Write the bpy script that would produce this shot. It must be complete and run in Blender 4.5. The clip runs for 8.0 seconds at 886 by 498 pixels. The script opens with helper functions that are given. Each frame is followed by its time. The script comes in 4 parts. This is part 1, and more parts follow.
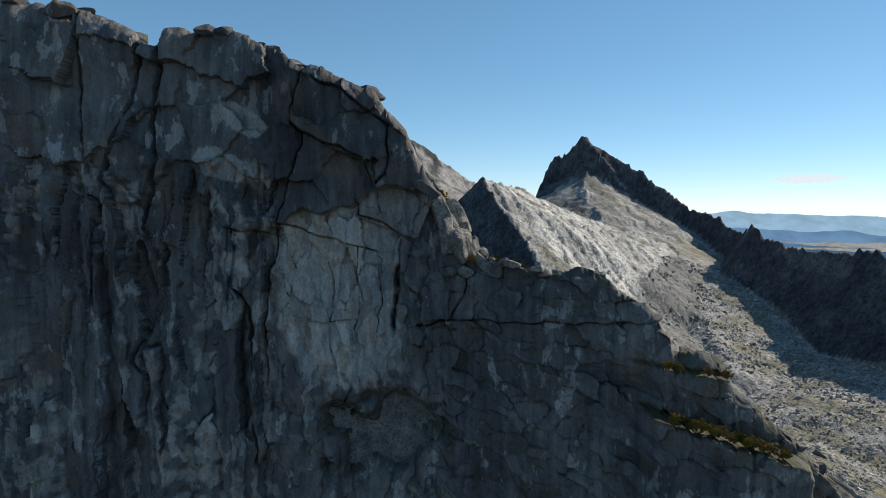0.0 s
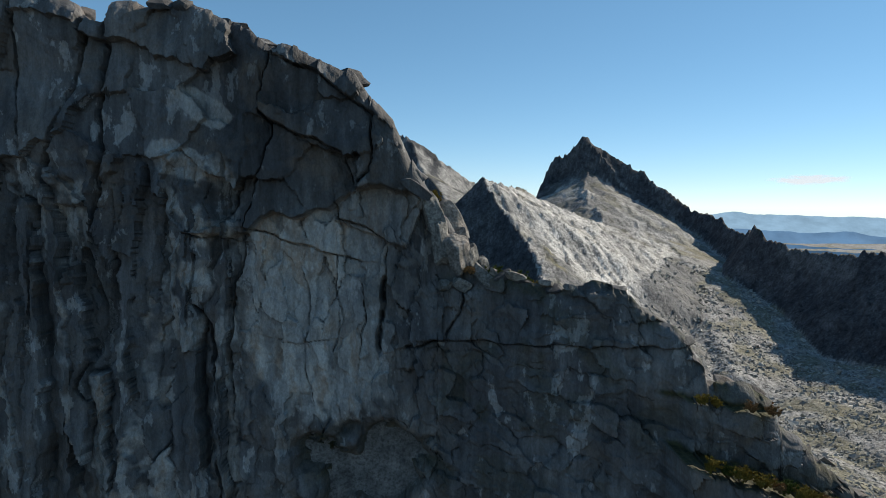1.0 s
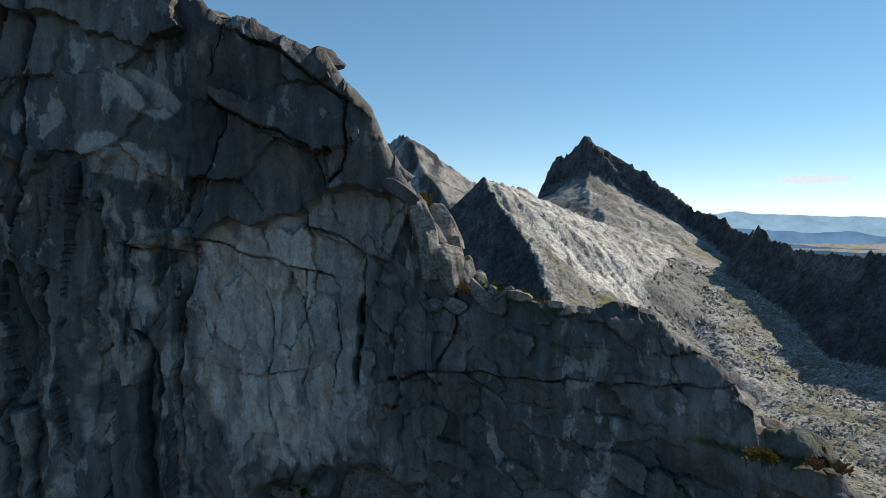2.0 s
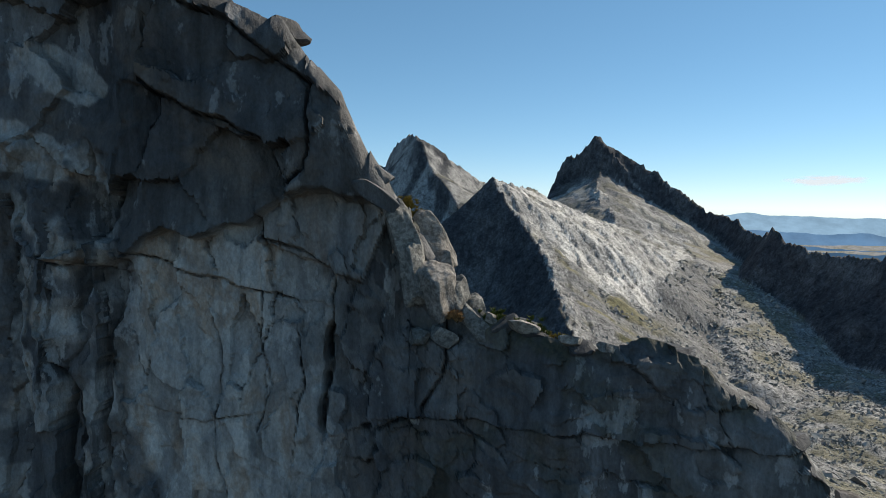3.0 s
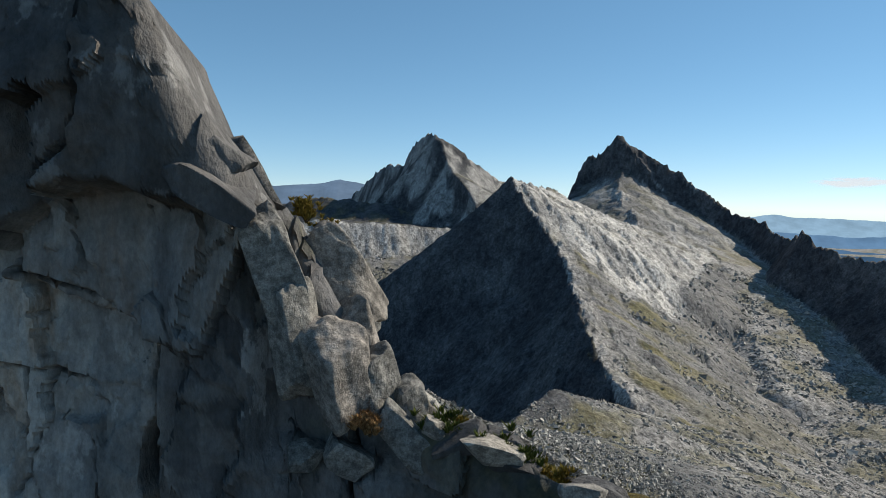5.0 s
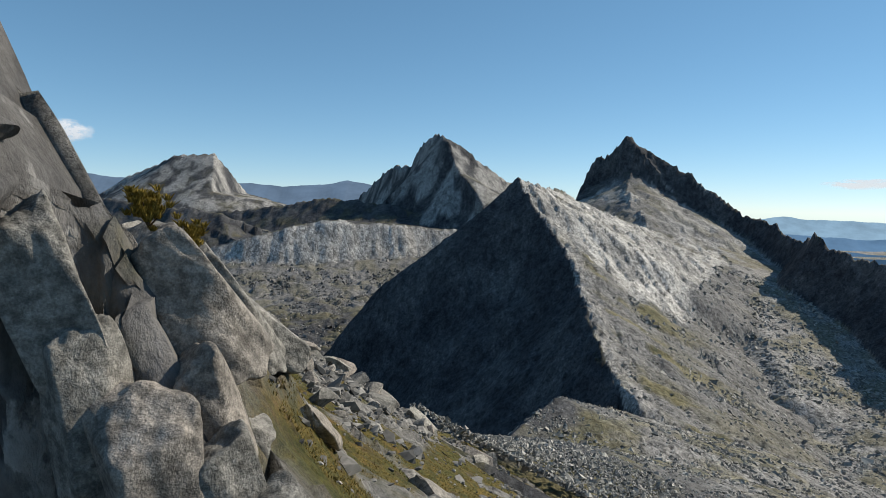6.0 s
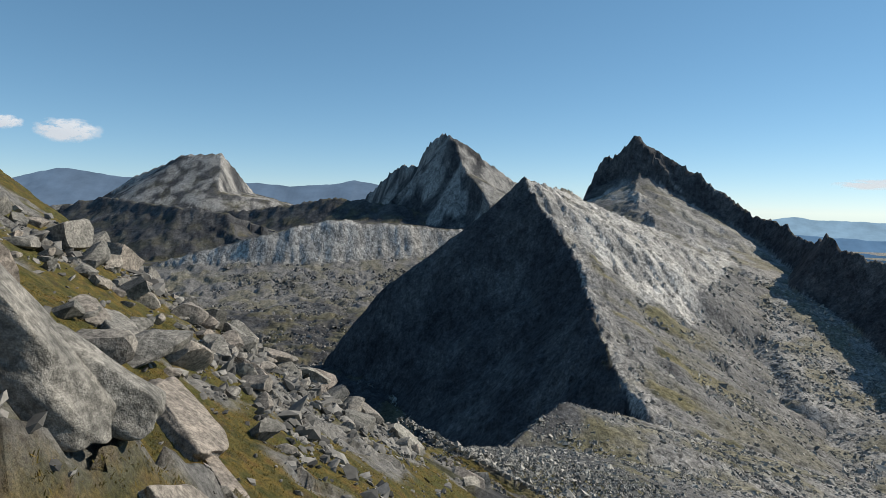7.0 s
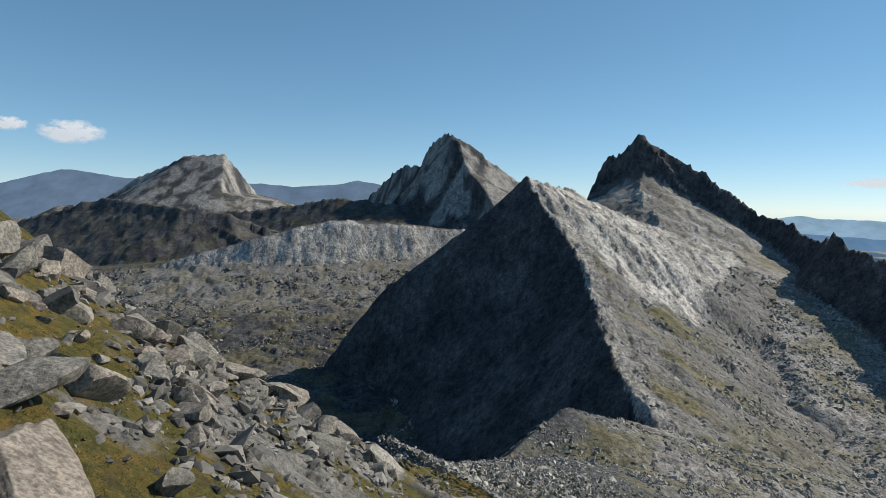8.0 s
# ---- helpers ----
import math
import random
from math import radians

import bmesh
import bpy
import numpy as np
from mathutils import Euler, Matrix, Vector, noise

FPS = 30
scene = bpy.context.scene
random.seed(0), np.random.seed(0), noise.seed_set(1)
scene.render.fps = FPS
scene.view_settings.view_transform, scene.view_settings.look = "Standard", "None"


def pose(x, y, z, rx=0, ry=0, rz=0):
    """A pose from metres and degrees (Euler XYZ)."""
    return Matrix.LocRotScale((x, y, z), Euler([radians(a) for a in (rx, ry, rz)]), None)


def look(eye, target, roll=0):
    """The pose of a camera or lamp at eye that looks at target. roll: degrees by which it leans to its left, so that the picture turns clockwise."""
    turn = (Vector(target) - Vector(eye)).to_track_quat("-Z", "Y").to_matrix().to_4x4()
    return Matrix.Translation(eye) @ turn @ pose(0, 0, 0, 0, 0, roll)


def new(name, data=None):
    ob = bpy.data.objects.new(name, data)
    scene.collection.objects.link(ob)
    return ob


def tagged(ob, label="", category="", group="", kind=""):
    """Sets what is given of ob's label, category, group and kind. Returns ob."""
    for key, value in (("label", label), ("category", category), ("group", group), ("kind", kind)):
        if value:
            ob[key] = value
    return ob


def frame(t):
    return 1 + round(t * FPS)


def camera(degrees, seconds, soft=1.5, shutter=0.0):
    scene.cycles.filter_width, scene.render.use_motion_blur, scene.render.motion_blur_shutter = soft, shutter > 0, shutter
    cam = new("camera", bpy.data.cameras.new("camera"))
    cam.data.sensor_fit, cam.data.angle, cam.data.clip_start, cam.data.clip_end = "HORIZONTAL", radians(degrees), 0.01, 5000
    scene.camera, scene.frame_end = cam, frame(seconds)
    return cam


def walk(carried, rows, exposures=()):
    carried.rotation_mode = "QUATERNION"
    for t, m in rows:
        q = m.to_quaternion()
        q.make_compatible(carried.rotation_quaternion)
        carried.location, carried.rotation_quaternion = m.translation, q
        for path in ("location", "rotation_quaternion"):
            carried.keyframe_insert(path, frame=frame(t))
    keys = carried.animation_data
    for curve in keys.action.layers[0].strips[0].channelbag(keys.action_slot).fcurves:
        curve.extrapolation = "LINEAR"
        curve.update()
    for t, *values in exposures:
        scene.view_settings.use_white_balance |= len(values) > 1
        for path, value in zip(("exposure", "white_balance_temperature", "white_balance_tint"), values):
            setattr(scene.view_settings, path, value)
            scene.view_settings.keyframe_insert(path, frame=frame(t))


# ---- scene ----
cam = camera(69.9, 8.0, soft=0.8)
PATH = [
    (0, (-0.243, -0.627, 0.397), (-0.238, 1.368, 0.262), 0.2),
    (0.5, (0.091, 4.427, 0.475), (0.097, 6.423, 0.34), 0.3),
    (1, (0.443, 9.278, 0.624), (0.448, 11.273, 0.49), 0.3),
    (1.5, (0.884, 14.375, 0.818), (0.89, 16.37, 0.684), 0.2),
    (3, (2.91, 29.502, 1.601), (2.882, 31.497, 1.466), 0.5),
    (3.5, (3.846, 34.553, 1.868), (3.798, 36.548, 1.732), 0.6),
    (4, (4.699, 39.373, 2.033), (4.636, 41.367, 1.897), 0.8),
    (4.5, (5.723, 44.394, 2.057), (5.645, 46.388, 1.92), 0.9),
    (5, (6.698, 49.098, 2.019), (6.608, 51.091, 1.882), 0.9),
    (6.5, (10.049, 62.812, 1.792), (9.921, 64.804, 1.659), 1.1),
    (7, (11.249, 67.231, 1.631), (11.11, 69.222, 1.497), 1.1),
    (7.5, (12.498, 71.745, 1.565), (12.351, 73.735, 1.431), 1.0),
    (8, (13.655, 76.207, 1.525), (13.503, 78.196, 1.391), 0.9),
]
walk(cam, [(t, look(eye, target, roll)) for t, eye, target, roll in PATH], exposures=[(0, 0.18, 6700, 10), (4, 0.16, 6700, 10), (8, -0.04, 6700, 10)])

# ---- light ----
SUN_AZ, SUN_EL = radians(66), radians(35.5)
world = bpy.data.worlds.new("sky")
scene.world = world
world.use_nodes = True
wn = world.node_tree.nodes
sky = wn.new("ShaderNodeTexSky")
sky.sky_type, sky.sun_disc = "NISHITA", False
sky.sun_elevation, sky.sun_rotation = SUN_EL, SUN_AZ
sky.altitude, sky.air_density, sky.dust_density, sky.ozone_density = 1500, 0.72, 0.0, 4.5
wn["Background"].inputs["Strength"].default_value = 0.15
shift = wn.new("ShaderNodeHueSaturation")
shift.inputs["Hue"].default_value, shift.inputs["Saturation"].default_value = 0.488, 1.19
shift.inputs["Value"].default_value = 1.32
soften = wn.new("ShaderNodeGamma")
soften.inputs["Gamma"].default_value = 0.72
world.node_tree.links.new(sky.outputs[0], soften.inputs["Color"])
world.node_tree.links.new(soften.outputs[0], shift.inputs["Color"])
world.node_tree.links.new(shift.outputs[0], wn["Background"].inputs["Color"])
sun_data = bpy.data.lights.new("sun", "SUN")
sun_data.energy, sun_data.angle, sun_data.color = 5.0, radians(0.55), (1.0, 0.92, 0.79)
sun = new("sun", sun_data)
SUN_DIR = Vector((math.sin(SUN_AZ) * math.cos(SUN_EL), math.cos(SUN_AZ) * math.cos(SUN_EL), math.sin(SUN_EL)))
sun.matrix_world = look(SUN_DIR * 400 + Vector((0, 0, 100)), (0, 0, 100))


# ---- number tools ----
def hash2(i, j, seed):
    h = (i.astype(np.int64) * 374761393 + j.astype(np.int64) * 668265263 + seed * 974634777) & 0xFFFFFFFF
    h = ((h ^ (h >> 13)) * 1274126177) & 0xFFFFFFFF
    h = ((h ^ (h >> 16)) * 2246822519) & 0xFFFFFFFF
    return ((h ^ (h >> 15)) & 0xFFFFFF) / float(0xFFFFFF)


def grain(x, y, seed=0):
    """Smooth gradient noise, about -1 to 1."""
    xi, yi = np.floor(x), np.floor(y)
    fx, fy = x - xi, y - yi
    u, v = fx * fx * fx * (fx * (fx * 6 - 15) + 10), fy * fy * fy * (fy * (fy * 6 - 15) + 10)

    def corner(a, b):
        ang = hash2(xi + a, yi + b, seed) * 2 * np.pi
        return np.cos(ang) * (fx - a) + np.sin(ang) * (fy - b)

    low = corner(0, 0) * (1 - u) + corner(1, 0) * u
    high = corner(0, 1) * (1 - u) + corner(1, 1) * u
    return (low * (1 - v) + high * v) * 1.5


def fbm(x, y, size, octaves=5, seed=0, gain=0.5):
    total, amp = 0.0, 1.0
    for k in range(octaves):
        total = total + amp * grain(x / size + 17.3 * k, y / size - 9.1 * k, seed + k)
        size, amp = size * 0.5, amp * gain
    return total


def ridged(x, y, size, octaves=5, seed=0):
    total, amp = 0.0, 1.0
    for k in range(octaves):
        total = total + amp * (1 - 2 * np.abs(grain(x / size + 5.7 * k, y / size + 3.3 * k, seed + k)))
        size, amp = size * 0.5, amp * 0.5
    return total * 0.5


def cells(u, v, seed=0, jitter=0.9):
    """Cells of a jittered grid: three random numbers of the cell, the way from its centre, and the distance to its border."""
    ui, vi = np.floor(u), np.floor(v)
    best, second = np.full(u.shape, 9.0), np.full(u.shape, 9.0)
    bi, bj, bu, bv = ui.copy(), vi.copy(), np.zeros_like(u), np.zeros_like(u)
    for a in (-1, 0, 1):
        for b in (-1, 0, 1):
            i, j = ui + a, vi + b
            du = u - (i + 0.5 + jitter * (hash2(i, j, seed) - 0.5))
            dv = v - (j + 0.5 + jitter * (hash2(i, j, seed + 1) - 0.5))
            d = np.hypot(du, dv)
            near = d < best
            second = np.where(near, best, np.minimum(second, d))
            bi, bj, bu, bv = np.where(near, i, bi), np.where(near, j, bj), np.where(near, du, bu), np.where(near, dv, bv)
            best = np.where(near, d, best)
    return hash2(bi, bj, seed + 2), hash2(bi, bj, seed + 3), hash2(bi, bj, seed + 4), bu, bv, second - best


def facets(u, v, seed, tilt=1.0):
    """A field of tilted flat faces, about -1 to 1, and the distance to the joints."""
    a, b, c, du, dv, gap = cells(u, v, seed)
    return (a - 0.5) * 1.2 + tilt * ((b - 0.5) * du * 1.6 + (c - 0.5) * dv * 1.6), gap


def step(a, b, x):
    t = np.clip((x - a) / (b - a), 0, 1)
    return t * t * (3 - 2 * t)


def crest(x, y, points, slope_left, slope_right, drop=0.0, width=40.0, ends=2.5, jag=0.0):
    """Height of a mountain whose crest runs along points, with a slope to the left and one to the right of that way.
    drop: metres by which it falls steeply within about width of the crest. ends: how steeply it stops at both ends.
    jag: height of the broken blocks along the crest."""
    top = np.full(x.shape, -1e4)
    teeth = jag * (0.9 * fbm(x, y, 30, 3, 83) + 0.45 * facets(x / 15, y / 15, 87)[0]) if jag else 0.0
    last = len(points) - 2
    for k, ((ax, ay, az), (bx, by, bz)) in enumerate(zip(points, points[1:])):
        dx, dy = bx - ax, by - ay
        long = math.hypot(dx, dy)
        free = ((x - ax) * dx + (y - ay) * dy) / long ** 2
        t = np.clip(free, 0, 1)
        px, py = x - ax - t * dx, y - ay - t * dy
        d = np.hypot(px, py)
        slope = np.where(dx * py - dy * px > 0, slope_left, slope_right)
        h = az + t * (bz - az) - slope * d - drop * (1 - np.exp(-d / width)) + teeth * np.exp(-d / 22)
        if k == 0:
            h = h - ends * long * np.maximum(-free, 0)
        if k == last:
            h = h - ends * long * np.maximum(free - 1, 0)
        top = np.maximum(top, h)
    return top


# ---- meshes ----
def mesh_of(name, co, faces, material, fields=None, smooth=True):
    """A mesh from arrays of corners and of faces with equally many corners each."""
    me = bpy.data.meshes.new(name)
    n, k = faces.shape
    me.vertices.add(len(co))
    me.vertices.foreach_set("co", np.ascontiguousarray(co, np.float32).ravel())
    me.loops.add(n * k)
    me.loops.foreach_set("vertex_index", np.ascontiguousarray(faces, np.int32).ravel())
    me.polygons.add(n)
    me.polygons.foreach_set("loop_start", np.arange(0, n * k, k, dtype=np.int32))
    me.polygons.foreach_set("use_smooth", np.full(n, smooth))
    me.update(calc_edges=True)
    me.materials.append(material)
    for key, values in (fields or {}).items():
        at = me.attributes.new(key, "FLOAT", "POINT")
        at.data.foreach_set("value", np.ascontiguousarray(values, np.float32).ravel())
    return me


def grid_faces(rows, cols, closed=False):
    i, j = np.meshgrid(np.arange(rows - 1), np.arange(cols if closed else cols - 1), indexing="ij")
    k = (j + 1) % cols
    return np.stack([i * cols + j, i * cols + k, (i + 1) * cols + k, (i + 1) * cols + j], -1).reshape(-1, 4)


def part(name, me, parent, label=""):
    ob = new(name, me)
    ob.parent = parent
    if label:
        ob["label"] = label
    return ob


# ---- materials ----
class Nodes:
    """Short ways to lay out a node material."""

    def __init__(self, name, roughness=0.9, specular=0.2):
        self.mat = bpy.data.materials.new(name)
        self.mat.use_nodes = True
        self.tree = self.mat.node_tree
        self.out = self.tree.nodes["Principled BSDF"]
        self.out.inputs["Roughness"].default_value = roughness
        self.out.inputs["Specular IOR Level"].default_value = specular
        self.place = self.tree.nodes.new("ShaderNodeNewGeometry").outputs["Position"]

    def link(self, a, b):
        self.tree.links.new(a, b)

    def noise(self, scale, detail=6, stretch=(1, 1, 1), rough=0.6):
        m = self.tree.nodes.new("ShaderNodeMapping")
        m.inputs["Scale"].default_value = stretch
        self.link(self.place, m.inputs["Vector"])
        n = self.tree.nodes.new("ShaderNodeTexNoise")
        n.inputs["Scale"].default_value, n.inputs["Detail"].default_value, n.inputs["Roughness"].default_value = scale, detail, rough
        self.link(m.outputs[0], n.inputs["Vector"])
        return n.outputs["Fac"]

    def crackle(self, scale, stretch=(1, 1, 1)):
        m = self.tree.nodes.new("ShaderNodeMapping")
        m.inputs["Scale"].default_value = stretch
        self.link(self.place, m.inputs["Vector"])
        n = self.tree.nodes.new("ShaderNodeTexVoronoi")
        n.feature = "DISTANCE_TO_EDGE"
        n.inputs["Scale"].default_value = scale
        self.link(m.outputs[0], n.inputs["Vector"])
        return n.outputs["Distance"]

    def field(self, key):
        n = self.tree.nodes.new("ShaderNodeAttribute")
        n.attribute_name = key
        return n.outputs["Fac"]

    def ramp(self, fac, stops):
        n = self.tree.nodes.new("ShaderNodeValToRGB")
        while len(n.color_ramp.elements) < len(stops):
            n.color_ramp.elements.new(0.5)
        for e, (at, c) in zip(n.color_ramp.elements, stops):
            e.position, e.color = at, (*(c if isinstance(c, tuple) else (c, c, c)), 1)
        self.link(fac, n.inputs["Fac"])
        return n.outputs["Color"]

    def mix(self, fac, a, b, how="MIX"):
        n = self.tree.nodes.new("ShaderNodeMix")
        n.data_type, n.blend_type = "RGBA", how
        for value, port in ((fac, n.inputs["Factor"]), (a, n.inputs["A"]), (b, n.inputs["B"])):
            if isinstance(value, tuple):
                port.default_value = (*value, 1)
            elif isinstance(value, float):
                port.default_value = value
            else:
                self.link(value, port)
        return n.outputs["Result"]

    def bump(self, height, distance, strength=1.0, after=None):
        n = self.tree.nodes.new("ShaderNodeBump")
        n.inputs["Distance"].default_value, n.inputs["Strength"].default_value = distance, strength
        self.link(height, n.inputs["Height"])
        if after:
            self.link(after, n.inputs["Normal"])
        return n.outputs["Normal"]

    def done(self, colour, normal=None):
        self.link(colour, self.out.inputs["Base Color"])
        if normal:
            self.link(normal, self.out.inputs["Normal"])
        return self.mat


def cliff_rock():
    """Grey granite: broad faces under dark lichen (field lichen), water streaks, pale fresh rock (field pale), moss
    that also paints the hollow's shade (field moss) and dark joints (field joint).
    """
    n = Nodes("cliff_granite", 0.8, 0.3)
    base = n.ramp(n.noise(0.14, 7, (1, 1, 0.7), 0.5), [(0.32, (0.068, 0.067, 0.069)), (0.5, (0.098, 0.095, 0.094)), (0.68, (0.15, 0.143, 0.136))])
    streak = n.ramp(n.noise(0.9, 8, (1.0, 1.0, 0.09), 0.6), [(0.36, 0.55), (0.5, 1.0), (0.62, 1.35), (0.7, 1.9)])
    base = n.mix(0.75, base, streak, "MULTIPLY")
    blotch = n.ramp(n.noise(0.4, 8, (1, 1, 0.5), 0.62), [(0.585, 0.0), (0.61, 0.7)])
    base = n.mix(blotch, base, n.mix(0.6, (0.30, 0.292, 0.28), streak, "MULTIPLY"))
    base = n.mix(n.field("lichen"), n.mix(1.0, base, (1.25, 1.25, 1.25), "MULTIPLY"), n.mix(1.0, base, (0.8, 0.8, 0.8), "MULTIPLY"))
    warm = n.mix(n.ramp(n.noise(0.2, 5), [(0.52, 0.0), (0.68, 0.5)]), base, (0.2, 0.15, 0.11))
    pale = n.ramp(n.noise(0.42, 9, (1, 1, 0.35), 0.55), [(0.3, (0.22, 0.217, 0.213)), (0.42, (0.42, 0.405, 0.38)), (0.52, (0.55, 0.52, 0.475)), (0.6, (0.45, 0.35, 0.27)), (0.68, (0.6, 0.575, 0.53))])
    pale = n.mix(0.6, pale, n.ramp(n.noise(1.3, 8, (1, 1, 0.3), 0.65), [(0.36, 0.55), (0.5, 1.0), (0.66, 1.3)]), "MULTIPLY")
    colour = n.mix(n.field("pale"), warm, pale)
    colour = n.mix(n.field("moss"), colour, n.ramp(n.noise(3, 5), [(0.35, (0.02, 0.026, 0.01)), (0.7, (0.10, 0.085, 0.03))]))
    speck = n.ramp(n.noise(5, 8, (1, 1, 0.6), 0.7), [(0.3, 0.6), (0.7, 1.35)])
    colour = n.mix(0.7, colour, speck, "MULTIPLY")
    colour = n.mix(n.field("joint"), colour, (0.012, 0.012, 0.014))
    b = n.bump(n.noise(0.9, 11, (1, 1, 0.55), 0.66), 0.45, 0.9)
    return n.done(colour, n.bump(n.noise(8, 6), 0.03, 0.7, b))


def slope_rock():
    """Weathered light granite with moss and dry grass (field moss)."""
    n = Nodes("slope_granite", 0.9, 0.2)
    base = n.ramp(n.noise(0.7, 8), [(0.28, (0.10, 0.099, 0.095)), (0.5, (0.21, 0.205, 0.195)), (0.72, (0.33, 0.315, 0.29))])
    lichen = n.ramp(n.noise(3.1, 6), [(0.46, 1.0), (0.62, 0.45)])
    base = n.mix(0.8, base, lichen, "MULTIPLY")
    base = n.mix(0.8, base, n.ramp(n.noise(14, 6, (1, 1, 1), 0.75), [(0.32, 0.5), (0.5, 0.95), (0.68, 1.5)]), "MULTIPLY")
    turf = n.ramp(n.noise(0.9, 8), [(0.3, (0.04, 0.044, 0.014)), (0.45, (0.09, 0.08, 0.024)), (0.58, (0.17, 0.12, 0.03)), (0.72, (0.13, 0.07, 0.026))])
    turf = n.mix(n.ramp(n.noise(0.22, 6), [(0.42, 0.0), (0.62, 0.75)]), turf, n.ramp(n.noise(1.7, 6), [(0.35, (0.035, 0.045, 0.012)), (0.6, (0.10, 0.10, 0.028))]))
    turf = n.mix(n.ramp(n.noise(0.5, 7), [(0.55, 0.0), (0.66, 0.7)]), turf, (0.085, 0.058, 0.034))
    turf = n.mix(0.9, turf, n.ramp(n.noise(7, 7, (1, 1, 1), 0.75), [(0.32, 0.25), (0.5, 0.9), (0.68, 1.6)]), "MULTIPLY")
    colour = n.mix(n.field("moss"), base, turf)
    b = n.bump(n.noise(2.4, 9, (1, 1, 1), 0.7), 0.3)
    return n.done(colour, n.bump(n.noise(18, 6), 0.035, 1.0, b))


def boulder_rock():
    n = Nodes("boulder_granite", 0.88, 0.22)
    info = n.tree.nodes.new("ShaderNodeObjectInfo").outputs["Random"]
    base = n.ramp(n.noise(0.8, 8), [(0.28, (0.15, 0.148, 0.14)), (0.5, (0.30, 0.292, 0.272)), (0.72, (0.44, 0.42, 0.385))])
    base = n.mix(0.85, base, n.ramp(n.noise(3.6, 6), [(0.42, 1.0), (0.6, 0.42)]), "MULTIPLY")
    base = n.mix(0.9, base, n.ramp(info, [(0.0, (0.62, 0.62, 0.60)), (0.5, (0.95, 0.93, 0.90)), (0.8, (1.05, 0.93, 0.85)), (1.0, (1.3, 1.28, 1.2))]), "MULTIPLY")
    base = n.mix(0.8, base, n.ramp(n.noise(16, 6, (1, 1, 1), 0.75), [(0.32, 0.45), (0.5, 0.95), (0.68, 1.55)]), "MULTIPLY")
    b = n.bump(n.noise(2.2, 9), 0.16)
    return n.done(base, n.bump(n.noise(20, 6), 0.03, 1.0, b))


def mountain_rock():
    """Far granite: grey rock, pale bare slabs and sunlight painted on the sunny side (field pale), turf (field moss),
    scree grit.
    """
    n = Nodes("mountain_granite", 0.95, 0.1)
    # the dark tones lean blue to stand in for haze over the far rock
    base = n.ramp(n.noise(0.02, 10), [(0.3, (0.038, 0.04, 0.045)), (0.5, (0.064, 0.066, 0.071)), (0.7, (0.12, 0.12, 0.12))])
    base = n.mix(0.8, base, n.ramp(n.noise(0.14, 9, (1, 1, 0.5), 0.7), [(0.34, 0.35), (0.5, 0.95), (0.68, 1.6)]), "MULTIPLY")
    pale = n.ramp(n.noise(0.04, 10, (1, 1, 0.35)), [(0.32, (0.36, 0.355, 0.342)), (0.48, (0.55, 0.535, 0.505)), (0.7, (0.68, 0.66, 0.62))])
    for size, deep in ((0.022, 0.25), (0.06, 0.35), (0.15, 0.5)):
        seams = n.ramp(n.noise(size, 5, (1, 1, 0.7), 0.62), [(0.455, 1.0), (0.478, deep), (0.492, 1.0), (0.56, 1.0), (0.578, deep), (0.6, 1.1)])
        pale = n.mix(0.85, pale, seams, "MULTIPLY")
    drips = n.ramp(n.noise(0.12, 6, (1, 1, 0.06)), [(0.36, 0.45), (0.5, 1.0), (0.66, 1.25)])
    pale = n.mix(n.field("drip"), pale, n.mix(1.0, pale, drips, "MULTIPLY"))
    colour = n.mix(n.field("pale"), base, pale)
    turf = n.ramp(n.noise(0.06, 10), [(0.32, (0.06, 0.064, 0.03)), (0.5, (0.155, 0.138, 0.07)), (0.66, (0.23, 0.205, 0.115))])
    colour = n.mix(n.field("moss"), colour, turf)
    grit = n.ramp(n.noise(0.4, 7, (1, 1, 1), 0.85), [(0.34, 0.3), (0.5, 0.95), (0.66, 1.8)])
    colour = n.mix(0.9, colour, grit, "MULTIPLY")
    block = n.ramp(n.crackle(0.07, (1, 1, 0.6)), [(0.0, 0.0), (0.12, 1.0)])
    b = n.bump(n.noise(0.06, 12, (1, 1, 0.7), 0.62), 2.6, 0.6)
    b = n.bump(block, 1.0, 0.3, b)
    return n.done(colour, n.bump(n.noise(0.5, 7, (1, 1, 1), 0.75), 0.8, 0.8, b))


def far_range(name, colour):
    """Distant land; the blue haze of kilometres of air is painted on as a glow."""
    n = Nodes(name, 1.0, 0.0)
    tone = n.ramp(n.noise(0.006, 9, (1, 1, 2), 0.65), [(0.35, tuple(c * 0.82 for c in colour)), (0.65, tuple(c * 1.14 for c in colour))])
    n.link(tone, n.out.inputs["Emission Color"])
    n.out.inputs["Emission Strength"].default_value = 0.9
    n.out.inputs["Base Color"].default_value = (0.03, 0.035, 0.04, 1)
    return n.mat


CLIFF, SLOPE, BOULDER, MOUNTAIN = cliff_rock(), slope_rock(), boulder_rock(), mountain_rock()

# ---- shape of the land ----
RIB_Y = [400, 464, 570, 680, 740, 780, 815, 835, 900, 980, 1050, 1200, 1440]
RIB_X = [104, 110, 106, 103, 96, 80, 62, 55, 81, 127, 149, 190, 222]
RIB_Z = [-140, -130, -106, -66, -33, -10, 25, 38, 29, 27, 12, 5, 18]
PEAK = [(251, 1640, 23), (268, 1600, 106), (310, 1545, 139), (323, 1514, 146), (330, 1503, 152), (333, 1500, 170), (338, 1499, 168), (343, 1497, 150), (369, 1490, 134), (447, 1450, 89), (477, 1400, 50)]
